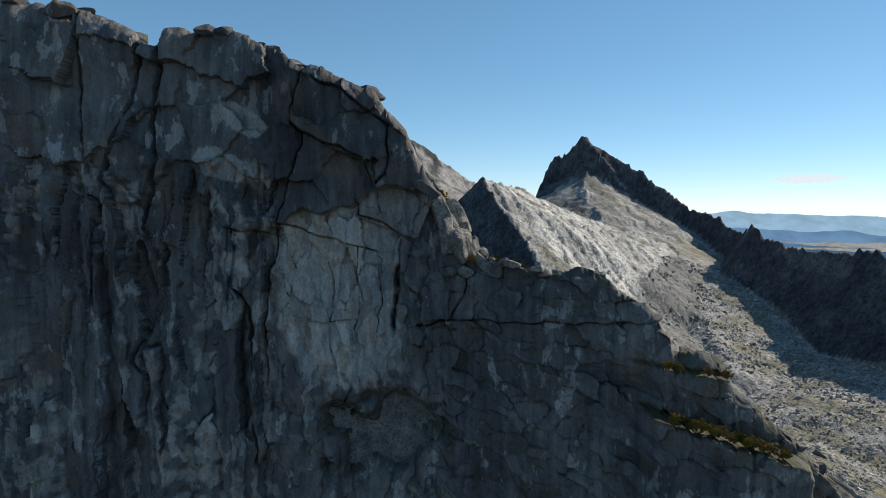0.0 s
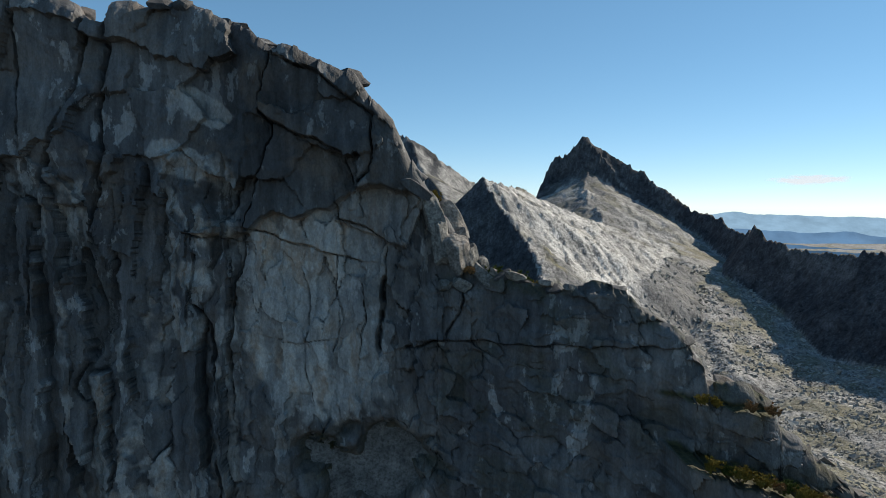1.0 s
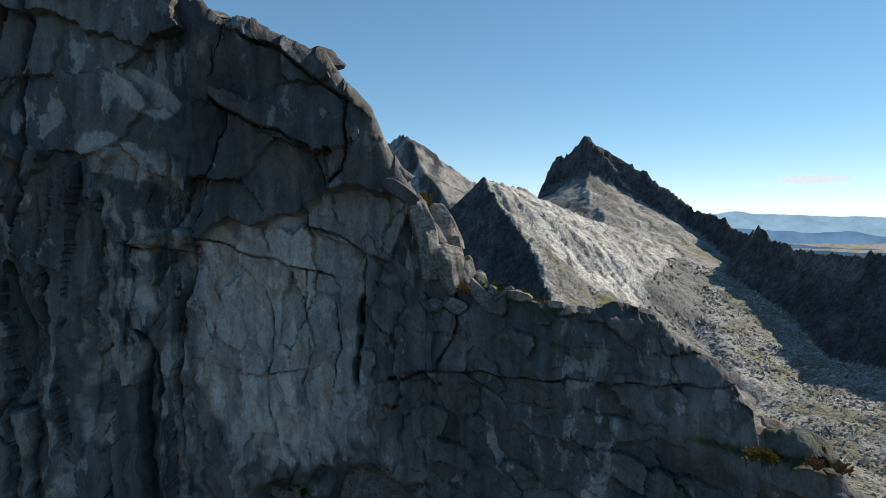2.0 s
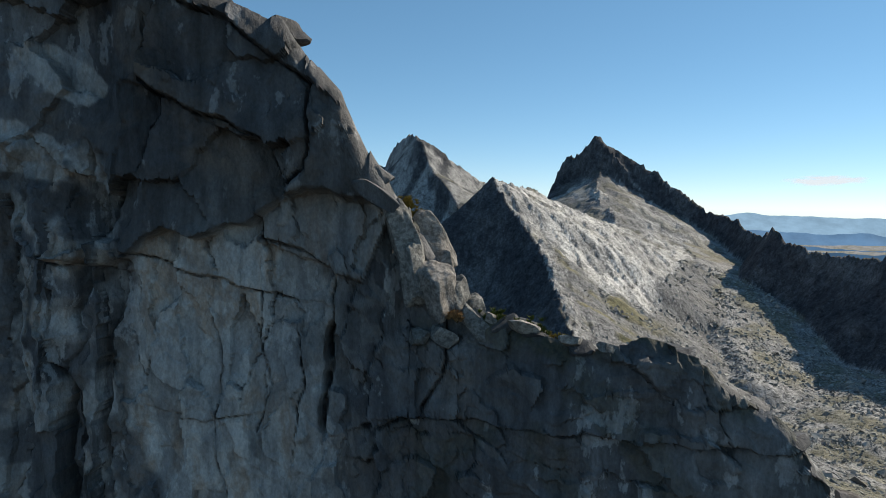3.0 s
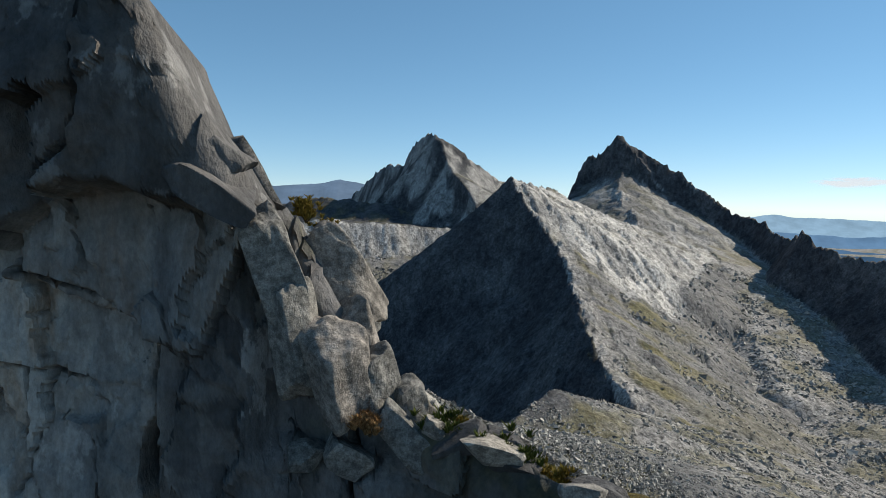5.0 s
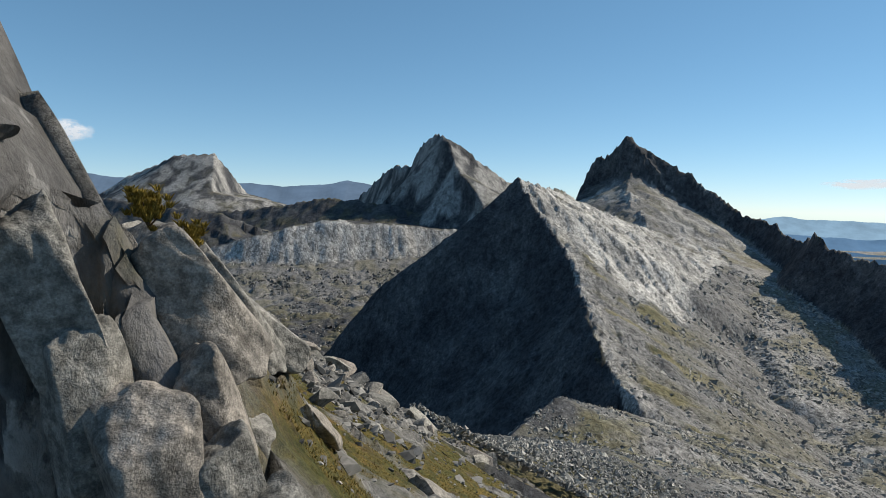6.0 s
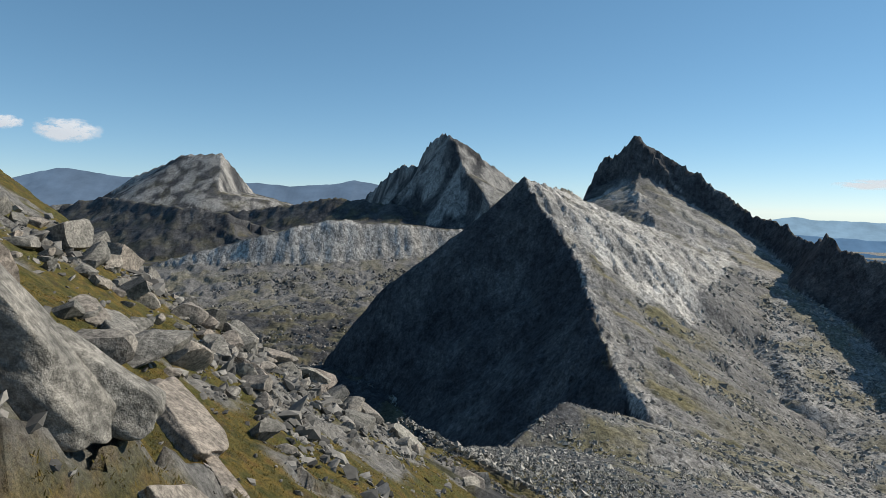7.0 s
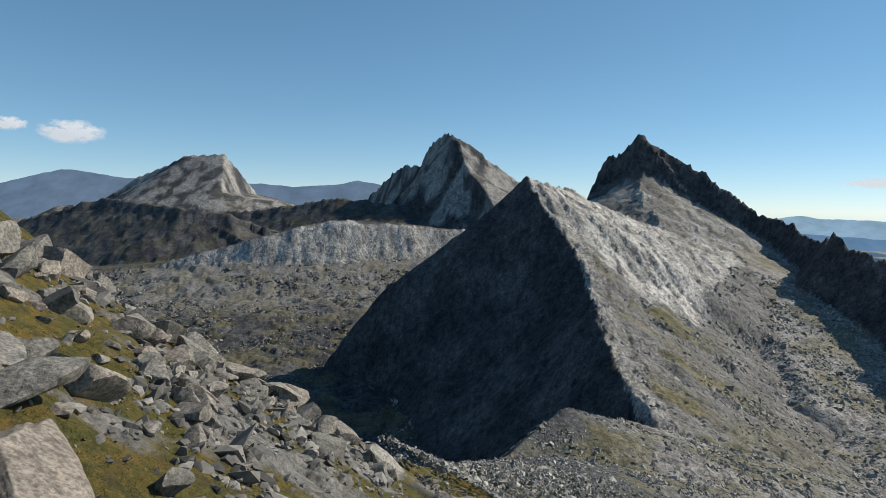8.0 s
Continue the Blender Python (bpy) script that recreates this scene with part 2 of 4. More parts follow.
PEAK_RIB = [(336, 1480, 92), (324, 1430, 66), (306, 1360, 40), (292, 1280, 12), (300, 1200, -20)]
DARK_RIDGE = [(369, 1490, 132), (447, 1450, 86), (477, 1400, 48), (518, 1330, -4), (543, 1280, -14), (545, 1150, -48), (498, 1000, -32), (503, 930, -57), (520, 850, -58), (535, 760, -55), (562, 660, -48), (610, 540, -40)]
MIDDLE = [(-425, 2300, 38), (-275, 2150, 139), (-212, 2080, 127), (-182, 2030, 187), (-145, 1985, 214), (-100, 1930, 216), (-41, 1940, 176), (9, 1960, 121), (86, 2000, 82), (240, 2080, 30)]
MIDDLE_RIB = [(-100, 1930, 216), (-62, 1850, 120), (0, 1750, 25), (40, 1660, -60)]
MESA = [(-1900, 2250, -120), (-1544, 2400, 14), (-1205, 2400, 146), (-1138, 2400, 180), (-985, 2400, 186), (-953, 2400, 107), (-899, 2400, 34), (-694, 2300, -5), (-460, 2300, -14)]
DARK_HILLS = [(-1500, 1880, -90), (-1155, 1900, 12), (-793, 1700, -15), (-685, 1700, -24), (-610, 1600, -90)]
TERRACE = [(-900, 1350, -150), (-716, 1410, -133), (-510, 1470, -76), (-368, 1530, -36), (-200, 1590, -46), (-72, 1640, -54), (60, 1680, -50)]
MID_TOP = [(-840, 2010, -30), (-680, 1980, -14), (-430, 1900, 22), (-245, 1820, 4), (-70, 1780, -44)]
SPUR = [(-6, 158, -27), (6, 200, -50), (15, 260, -75), (24, 312, -92), (36, 335, -88), (48, 352, -86), (74, 385, -112), (104, 412, -132)]
RIGHT_CLOSE = [(610, 540, -40), (760, 400, -20), (1000, 100, 0), (900, -400, -20)]
LEFT_CLOSE = [(-330, -350, 20), (-420, 0, 40), (-300, 260, 10)]


def edge_y(x):
    """Where the near cliff stands."""
    return np.interp(x, [-80, 0, 5, 11, 17, 21, 28, 45], [71.5, 71.5, 70, 66.5, 63.5, 61.5, 60.5, 59])


CREST_X = [-80, -62, -49, -41, -37.8, -34.6, -34.1, -32.1, -31.7, -28.2, -25.7, -23.2, -17.9, -16.1, -14.2, -7.9, -6.6, -4.2, -2.6, -0.9, 1.0, 2.9, 5.4, 7.2, 11.6, 14.3, 17.0, 18.4, 20.4, 22.5, 23.0, 25.9, 28.2, 28.7, 30.4, 34.1, 37.0, 39.3, 46]
CREST_Z = [27, 25, 22.9, 21.7, 20.8, 19.0, 17.8, 17.6, 19.2, 19.6, 19.9, 19.0, 17.0, 15.1, 15.0, 12.6, 10.7, 8.1, 4.6, 1.7, -0.6, -3.8, -6.2, -6.4, -7.3, -6.7, -7.3, -9.2, -10.4, -12.4, -14.5, -14.8, -16.2, -18.4, -19.2, -22.4, -25.2, -27.5, -33]


def crest_z(x):
    return np.interp(x, CREST_X, CREST_Z)


def dip(x, y):
    """The sunny slope behind the near cliff, before its boulders."""
    plane = -10 - 0.62 * (x + 11.5) - 0.33 * (y - 108)
    brink = np.interp(x, [-90, -50, -33, -17, -8, 0, 7, 12], [176, 158, 153, 160, 162, 175, 195, 235])
    plane = plane - 1.05 * np.maximum(y - brink, 0)
    plane = np.minimum(plane, 30 + 0.1 * (x + 90))
    k = np.interp(x, [-40, -14, -6, -3, 0, 6], [0.8, 1.2, 1.5, 1.05, 0.4, 0.3])
    back = crest_z(x) - 0.3 - k * np.maximum(y - edge_y(x) - 1.5, 0) - 0.008 * np.maximum(y - edge_y(x) - 3, 0) ** 2
    return np.maximum(plane, back)


def pyramid(x, y, warp):
    """A long crest over a steep shaded face on one side and slabs on the other."""
    cx, cz = np.interp(y, RIB_Y, RIB_X), np.interp(y, RIB_Y, RIB_Z)
    cx, cz = cx + 7 * fbm(x * 0.2, y, 70, 4, 75), cz + 4 * fbm(x * 0.1, y, 45, 4, 77) * step(6, 40, np.abs(y - 835))
    side = x - cx + 0.5 * warp * step(10, 60, np.abs(x - cx))
    fall = np.interp(y, [400, 560, 770, 1000, 1150, 1400], [0.40, 0.45, 0.62, 0.46, 0.32, 0.28])
    face = np.interp(-side, [0, 41, 97, 159, 204, 244, 500], [0, 43, 88, 138, 190, 248, 560]) * np.interp(y, [420, 700, 820], [1.2, 1.05, 0.98])
    return cz - np.where(side > 0, fall * side, face) - 2.0 * np.maximum(np.maximum(y - 1440, 400 - y), 0) - 1.4 * np.maximum(y - 845, 0) * step(0, 30, -side) + 3.5 * (facets(x / 17, y / 17, 93)[0] + 0.4 * facets(x / 8, y / 8, 97)[0]) * np.exp(-np.abs(side) / 14) * step(470, 560, y)


LABELS = ["ground", "pyramid_mountain", "sharp_peak", "dark_ridge", "blunt_peak", "flat_topped_mountain", "rocky_hills", "rock_terrace"]


def land(x, y):
    """Height of all the land and which mountain it belongs to."""
    right = step(-20, 120, x)
    floor = -188 + 4 * fbm(x, y, 160, 3, 5) + 7 * ridged(x, y, 90, 5, 15) * step(500, 800, y) * (1 - step(-60, 40, x)) + 0.05 * np.maximum(y - 1250, 0) * (x < 0) - 0.02 * np.maximum(y - 2600, 0)
    floor = floor - 14 * (1 - step(-60, 40, x)) * (1 - step(900, 1300, y)) - 62 * np.exp(-(((x + 60) / 150) ** 2 + ((y - 450) / 190) ** 2))
    floor = floor + 0.12 * np.clip(x - 300, 0, 500) * (1 - step(900, 1300, y)) + 110 * (1 - step(-60, 260, y)) * (1 - right) + 0.03 * np.abs(x) * (y < 400)
    warp = 6 * fbm(x, y, 90, 3, 21)
    wx, wy = x + warp, y - warp * 0.5
    spur = np.maximum(crest(x, y, SPUR, 1.0, 0.36), floor)
    near = np.where(y > edge_y(x) + 7, dip(x, y), -90.0)
    near = np.where((x > -110) & (x < 70), near, -1e3)
    close = np.maximum(crest(x, y, RIGHT_CLOSE, 0.8, 0.45), crest(x, y, LEFT_CLOSE, 0.5, 0.9))
    ground = np.maximum(np.maximum(floor, spur), np.maximum(near, close))
    talus = crest(x, y, [(-900, 1345, -160), (-510, 1465, -122), (-72, 1630, -104)], 0.2, 0.3)
    fan = crest(x, y, [(432, 1230, -56), (395, 1000, -96), (350, 850, -130), (300, 650, -168)], 0.28, 0.28, ends=0.5)
    ground = np.maximum(np.maximum(ground, talus), fan)
    shelf_y = np.interp(x, [p[0] for p in TERRACE], [p[1] for p in TERRACE]) + 0.7 * warp + 2.2 * fbm(x, y, 28, 3, 27)
    shelf_z = np.interp(x, [p[0] for p in TERRACE], [p[2] for p in TERRACE]) + 5 * fbm(x, y * 0.3, 120, 4, 25)
    shelf = np.where(y > shelf_y, shelf_z - 0.01 * (y - shelf_y), shelf_z - 1.45 * (shelf_y - y))
    shelf = np.where((x > -960) & (x < 120) & (y < 2000), shelf, -1e3)
    sharp = np.maximum(crest(wx, wy, PEAK, 1.1, 2.3, 12, 22, jag=9), crest(wx, wy, PEAK_RIB, 0.5, 0.5, 0, 20, jag=9))
    sharp = np.minimum(sharp, 106 + 3.0 * (wx - 268 + 0.17 * (1600 - wy)))
    flat = crest(wx, wy, MESA, 0.8, 0.62, 18, 60)
    flat = np.minimum(flat, np.maximum(178 - 2.2 * (wx + 985), 34 - 0.19 * (wx + 899)))
    tops = [
        ground,
        pyramid(x, y, warp),
        sharp,
        crest(wx, wy, DARK_RIDGE, 0.9, 1.0, 24, 25, jag=8),
        np.maximum(crest(wx, wy, MIDDLE, 1.0, 1.9, 24, 24, jag=11), crest(wx, wy, MIDDLE_RIB, 0.6, 1.25, 8, 20, jag=9)),
        flat,
        np.maximum(crest(wx, wy, DARK_HILLS, 0.3, 0.6, 10, 30, jag=5), crest(wx, wy, MID_TOP, 0.25, 0.52, 10, 30, jag=5)),
        shelf,
    ]
    tops = np.stack(tops)
    which = tops.argmax(0)
    return tops.max(0), which


def rough(x, y, which):
    """Crags, gullies and blocks, by kind of mountain."""
    amp = np.array([0.35, 0.5, 0.8, 0.8, 0.5, 0.4, 1.2, 0.7])[which]
    big = ridged(x, y, 110, 4, 31) * 7 + fbm(x, y, 30, 4, 41) * 3.0 * (1 - 0.6 * step(1300, 1800, y))
    f1, _ = facets(x / 26, y / 26, 51)
    f2, _ = facets(x / 9, y / 9, 61)
    return amp * (big * 0.8 + f1 * 4.5 + f2 * 2.2 * (1 - step(1300, 1800, y)))


def build_land():
    a = np.concatenate([np.arange(-48, 48, 0.15), np.arange(48, 312, 3.0)])
    r, rings = 0.05, []
    while r < 4900:
        rings.append(r)
        r *= 1.5 if r < 2 else 1.1 if r < 20 else 1.03 if r < 140 else 1.008 if r < 350 else 1.0045 if r < 1700 else 1.006 if r < 2700 else 1.05
    rr, aa = np.meshgrid(np.array(rings), np.radians(a), indexing="ij")
    x, y = 6 + rr * np.sin(aa), 45 + rr * np.cos(aa)
    z, which = land(x, y)
    steep = np.hypot(np.gradient(z, axis=0) / np.gradient(rr, axis=0), np.gradient(z, axis=1) / (rr * np.gradient(aa, axis=1)))
    away = step(150, 330, y)
    crag = step(0.25, 0.9, steep)
    z = z + rough(x, y, which) * (0.25 + 0.75 * crag) * away
    loose = away * step(20, 90, x) * (1 - crag) * (y < 1300)
    z = z + loose * (0.9 * facets(x / 6.5, y / 6.5, 67)[0] + 0.9 * facets(x / 3.2, y / 3.2, 69)[0] * (y < 700))
    knolls = (1 - step(-60, 20, x)) * step(550, 750, y) * (which == 0)
    z = z + knolls * (4.5 * facets(x / 30, y / 22, 77)[0] + 2.2 * facets(x / 11, y / 9, 78)[0])
    scar = step(0.1, 0.5, fbm(x, y, 60, 4, 71) + 0.35)
    rib = x - np.interp(y, RIB_Y, RIB_X)
    brim = np.interp(x, [60, 106, 131, 163, 223, 253, 305, 391], [800, 774, 734, 717, 723, 792, 897, 1072])
    bare = step(-14, 14, y - brim + 14 * fbm(x, y, 36, 4, 73))
    sheet = rib / 34 + y / 75 + 1.1 * fbm(x, y, 90, 4, 103)
    thin = rib / 12 - y / 40 + 1.4 * fbm(x, y, 45, 4, 107)
    layered = np.where((which == 1) & (rib > 0), bare, np.where((which == 2) & (y < 1460) & (z < 80), 0.8, 0.0))
    z = z - layered * (4.2 * (sheet - np.floor(sheet)) + 1.8 * (thin - np.floor(thin)))
    edge = 1 - step(10, 34, np.abs(rib - 6))
    z = z + np.where(which == 1, edge, 0.0) * (1 - bare) * (2.4 * facets(x / 9, y / 14, 109)[0] + 1.2 * facets(x / 4, y / 6, 113)[0])
    inside = step(0, 6, x + 82) * step(0, 6, 62 - x) * step(0, 4, y - 56) * step(0, 8, 232 - y)
    z = z - 4.0 * inside
    drip = np.where(which == 7, 0.85, np.where((which == 4) | (which == 5), 0.7, 0.0))
    # off the bare slabs the sunny flank is painted lighter, most along the rib
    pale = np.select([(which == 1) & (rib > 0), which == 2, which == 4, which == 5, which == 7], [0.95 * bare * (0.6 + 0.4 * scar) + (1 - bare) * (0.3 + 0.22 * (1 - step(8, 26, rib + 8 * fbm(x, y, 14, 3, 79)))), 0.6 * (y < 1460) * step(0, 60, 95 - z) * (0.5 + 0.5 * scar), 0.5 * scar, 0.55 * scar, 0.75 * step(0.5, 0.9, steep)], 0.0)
    # sunlight is painted into the ground on the right as extra paleness
    pale = np.where(which == 0, (0.42 + 0.1 * step(380, 600, y)) * step(20, 100, x) * step(150, 300, y), pale)
    pale = np.where((which == 0) & (x < 0), 0.3 * step(1050, 1300, y + 60 * fbm(x, y, 80, 3, 85)), pale)
    moss = step(-0.2, 0.35, fbm(x, y, 55, 5, 81)) * (1 - step(0.45, 0.8, steep)) * np.where(which == 0, np.where(x > 0, 0.85, 0.5), 0.45) * (1 - 0.7 * pale)
    strip = step(-0.15, 0.3, fbm(x * 0.45 + y * 0.2, y, 34, 4, 91)) * (1 - step(70, 170, rib)) * step(14, 30, rib)
    moss = np.where((which == 1) & (rib > 0), np.maximum(moss, 0.85 * (1 - bare) * strip), moss)
    quads = grid_faces(*x.shape, closed=True)
    co, kind = np.stack([x, y, z], -1).reshape(-1, 3), which.ravel()[quads[:, 0]]
    for k, name in enumerate(LABELS):
        mine = quads[kind == k]
        used, index = np.unique(mine, return_inverse=True)
        if k == 0:
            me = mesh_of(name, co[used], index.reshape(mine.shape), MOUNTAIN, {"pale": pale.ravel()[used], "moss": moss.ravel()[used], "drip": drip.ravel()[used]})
            tagged(new(name, me), "rocky valley floor with scree and dry turf", "ground", kind="structure")
            continue
        root = tagged(new(name), MOUNTAIN_WORDS[k], "mountain")
        root.location = (float(co[used, 0].mean()), float(co[used, 1].mean()), float(co[used, 2].min()))
        cx, cy = co[mine[:, 0], 0], co[mine[:, 0], 1]
        split = {1: cx - np.interp(cy, RIB_Y, RIB_X), 2: cx - np.interp(cy, [1200, 1280, 1360, 1440, 1500], [300, 290, 300, 322, 334]), 3: 1140 - cy,
                 4: cx - np.interp(cy, [1660, 1750, 1850, 1930], [40, 0, -62, -100]), 5: cx + 1205, 6: cx + 640, 7: cx + 440}[k] > 0
        for pick, (piece, words) in zip((~split, split), MOUNTAIN_PARTS[k]):
            own = mine[pick]
            used, index = np.unique(own, return_inverse=True)
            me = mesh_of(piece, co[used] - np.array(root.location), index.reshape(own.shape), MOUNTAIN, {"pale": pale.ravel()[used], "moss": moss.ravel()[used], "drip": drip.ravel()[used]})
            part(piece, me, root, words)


MOUNTAIN_PARTS = {
    1: (("steep_face", "steep dark rock face in shade"), ("slab_flank", "pale cracked slabs with turf")), 2: (("steep_face", "dark rock face"), ("slab_flank", "pale rock flank")),
    3: (("upper_ridge", "dark rocky ridge"), ("lower_ridge", "dark rocky ridge with a knob")), 4: (("steep_face", "dark rock face"), ("slab_flank", "pale fluted rock face")),
    5: (("shoulder", "long gentle rocky shoulder"), ("summit_block", "pale flat-topped rock face")), 6: (("outer_hill", "dark rocky hill"), ("inner_hill", "rocky hill")),
    7: (("outer_band", "pale streaked rock band"), ("inner_band", "pale streaked rock band"))}
MOUNTAIN_WORDS = {
    1: "pyramid-shaped granite mountain with one shaded face", 2: "sharp dark granite peak above pale bare slabs",
    3: "long dark rocky ridge in its own shade", 4: "blunt granite peak with a fluted pale face",
    5: "flat-topped pale granite mountain with long shoulders", 6: "low dark rocky hills with patchy turf",
    7: "pale streaked granite cliff band below a rocky terrace"}
build_land()


FAR_WEST = [(-3300, 3300, 120), (-2880, 3600, 100), (-2493, 3600, 182), (-2280, 3600, 165), (-2082, 3600, 138), (-1700, 3600, 100), (-1407, 3600, 114), (-1111, 3600, 102), (-850, 3600, 121), (-736, 3600, 138), (-500, 3600, 90), (0, 3700, 60)]
FAR_HORIZON = [(900, 4700, -60), (1880, 4600, -54), (2125, 4600, -33), (2600, 4500, -50), (3228, 4400, -72), (3700, 4200, -80)]
FAR_WOODS = [(800, 4000, -150), (1700, 3950, -120), (2210, 3900, -148), (2500, 3850, -140), (2813, 3800, -190), (3400, 3600, -180)]
DIM_WOODS = [(700, 3300, -190), (1500, 3200, -170), (1900, 3100, -188), (2300, 3000, -196), (2800, 2900, -210)]
DARK_WOODS = [(760, 2500, -165), (1150, 2400, -150), (1500, 2300, -158), (1900, 2150, -150), (2500, 2000, -140)]


def build_far():
    # each range's colour already holds its share of blue haze
    for name, words, pts, colour in (
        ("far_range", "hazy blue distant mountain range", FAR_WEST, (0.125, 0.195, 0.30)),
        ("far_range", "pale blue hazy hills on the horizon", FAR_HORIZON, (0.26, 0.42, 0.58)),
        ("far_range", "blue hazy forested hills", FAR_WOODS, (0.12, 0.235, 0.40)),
        ("far_range", "dim forested hills painted in haze blue", DIM_WOODS, (0.075, 0.16, 0.29)),
        ("far_range", "dark forested hills behind the ridge, painted in haze blue", DARK_WOODS, (0.05, 0.11, 0.20))):
        s = np.linspace(0, 1, 500)
        k = np.linspace(0, 1, len(pts))
        line = [np.interp(s, k, [p[i] for p in pts]) for i in range(3)]
        v = np.linspace(0, 1, 24)
        vv, _ = np.meshgrid(v, s, indexing="ij")
        x, y = line[0][None] * np.ones_like(vv), line[1][None] - 500 * vv
        top = line[2][None] + 10 * fbm(line[0], line[1], 260, 5, 3)[None]
        z = top - 420 * vv ** 0.9 + 9 * fbm(x, y * 2, 200, 3, 9) * np.minimum(1, vv * 3)
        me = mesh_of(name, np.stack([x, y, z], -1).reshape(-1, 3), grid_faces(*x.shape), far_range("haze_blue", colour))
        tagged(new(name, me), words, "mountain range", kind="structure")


build_far()


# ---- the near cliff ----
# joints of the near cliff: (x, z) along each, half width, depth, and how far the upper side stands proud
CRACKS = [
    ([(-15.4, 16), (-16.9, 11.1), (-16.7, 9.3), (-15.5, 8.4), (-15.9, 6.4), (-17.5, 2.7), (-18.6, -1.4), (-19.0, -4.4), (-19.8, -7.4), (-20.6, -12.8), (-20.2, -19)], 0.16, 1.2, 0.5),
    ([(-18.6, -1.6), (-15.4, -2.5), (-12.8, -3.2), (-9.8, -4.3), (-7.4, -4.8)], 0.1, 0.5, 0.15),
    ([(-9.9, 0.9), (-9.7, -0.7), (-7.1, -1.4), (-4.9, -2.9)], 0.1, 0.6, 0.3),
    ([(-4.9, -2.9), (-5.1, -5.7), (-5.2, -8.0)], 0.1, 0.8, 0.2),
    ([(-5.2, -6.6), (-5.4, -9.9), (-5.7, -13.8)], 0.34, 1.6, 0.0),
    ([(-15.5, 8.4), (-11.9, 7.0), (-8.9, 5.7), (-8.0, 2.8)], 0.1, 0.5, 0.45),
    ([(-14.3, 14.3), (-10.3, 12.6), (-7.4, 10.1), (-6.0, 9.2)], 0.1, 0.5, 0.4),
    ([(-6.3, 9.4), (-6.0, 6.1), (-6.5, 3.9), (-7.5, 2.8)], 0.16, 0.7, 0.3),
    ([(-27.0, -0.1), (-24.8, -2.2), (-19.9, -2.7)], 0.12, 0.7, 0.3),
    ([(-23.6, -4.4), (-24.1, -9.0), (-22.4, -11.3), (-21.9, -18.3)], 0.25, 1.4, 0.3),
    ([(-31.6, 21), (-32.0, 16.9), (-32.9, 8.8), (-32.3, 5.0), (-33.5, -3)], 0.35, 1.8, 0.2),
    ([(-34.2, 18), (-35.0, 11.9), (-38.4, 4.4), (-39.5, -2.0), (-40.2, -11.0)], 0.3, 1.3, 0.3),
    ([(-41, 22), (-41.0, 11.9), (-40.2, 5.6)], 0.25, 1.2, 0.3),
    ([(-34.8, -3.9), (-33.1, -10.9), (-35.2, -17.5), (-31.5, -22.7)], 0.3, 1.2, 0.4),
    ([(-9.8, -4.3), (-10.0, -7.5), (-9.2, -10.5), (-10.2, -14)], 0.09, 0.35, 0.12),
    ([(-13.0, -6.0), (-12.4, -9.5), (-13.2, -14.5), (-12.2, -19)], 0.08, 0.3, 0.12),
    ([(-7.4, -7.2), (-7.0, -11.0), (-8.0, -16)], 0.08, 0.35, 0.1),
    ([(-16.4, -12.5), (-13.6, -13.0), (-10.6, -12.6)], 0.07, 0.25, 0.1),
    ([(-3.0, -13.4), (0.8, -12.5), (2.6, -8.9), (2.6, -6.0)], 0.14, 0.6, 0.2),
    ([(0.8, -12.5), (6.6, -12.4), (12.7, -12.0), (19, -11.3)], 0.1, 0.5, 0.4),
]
ROOF_X = [-28, -24.8, -19.9, -18.6, -15.7, -13.8, -10.5, -9.3, -6.4, -1.2, -0.4]
ROOF_Z = [0.5, -2.0, -2.6, -2.2, 0.0, -0.6, 0.2, 1.3, 2.6, 1.5, 1.9]


def near_line(x, z, points):
    """The distance to a line of joined pieces, and on which side of it (1 above or left, -1 below or right)."""
    best, side = np.full(x.shape, 99.0), np.zeros(x.shape)
    for (ax, az), (bx, bz) in zip(points, points[1:]):
        dx, dz = bx - ax, bz - az
        t = np.clip(((x - ax) * dx + (z - az) * dz) / (dx * dx + dz * dz), 0, 1)
        px, pz = x - ax - t * dx, z - az - t * dz
        d = np.hypot(px, pz)
        side = np.where(d < best, np.sign(dx * pz - dz * px), side)
        best = np.minimum(best, d)
    return best, side


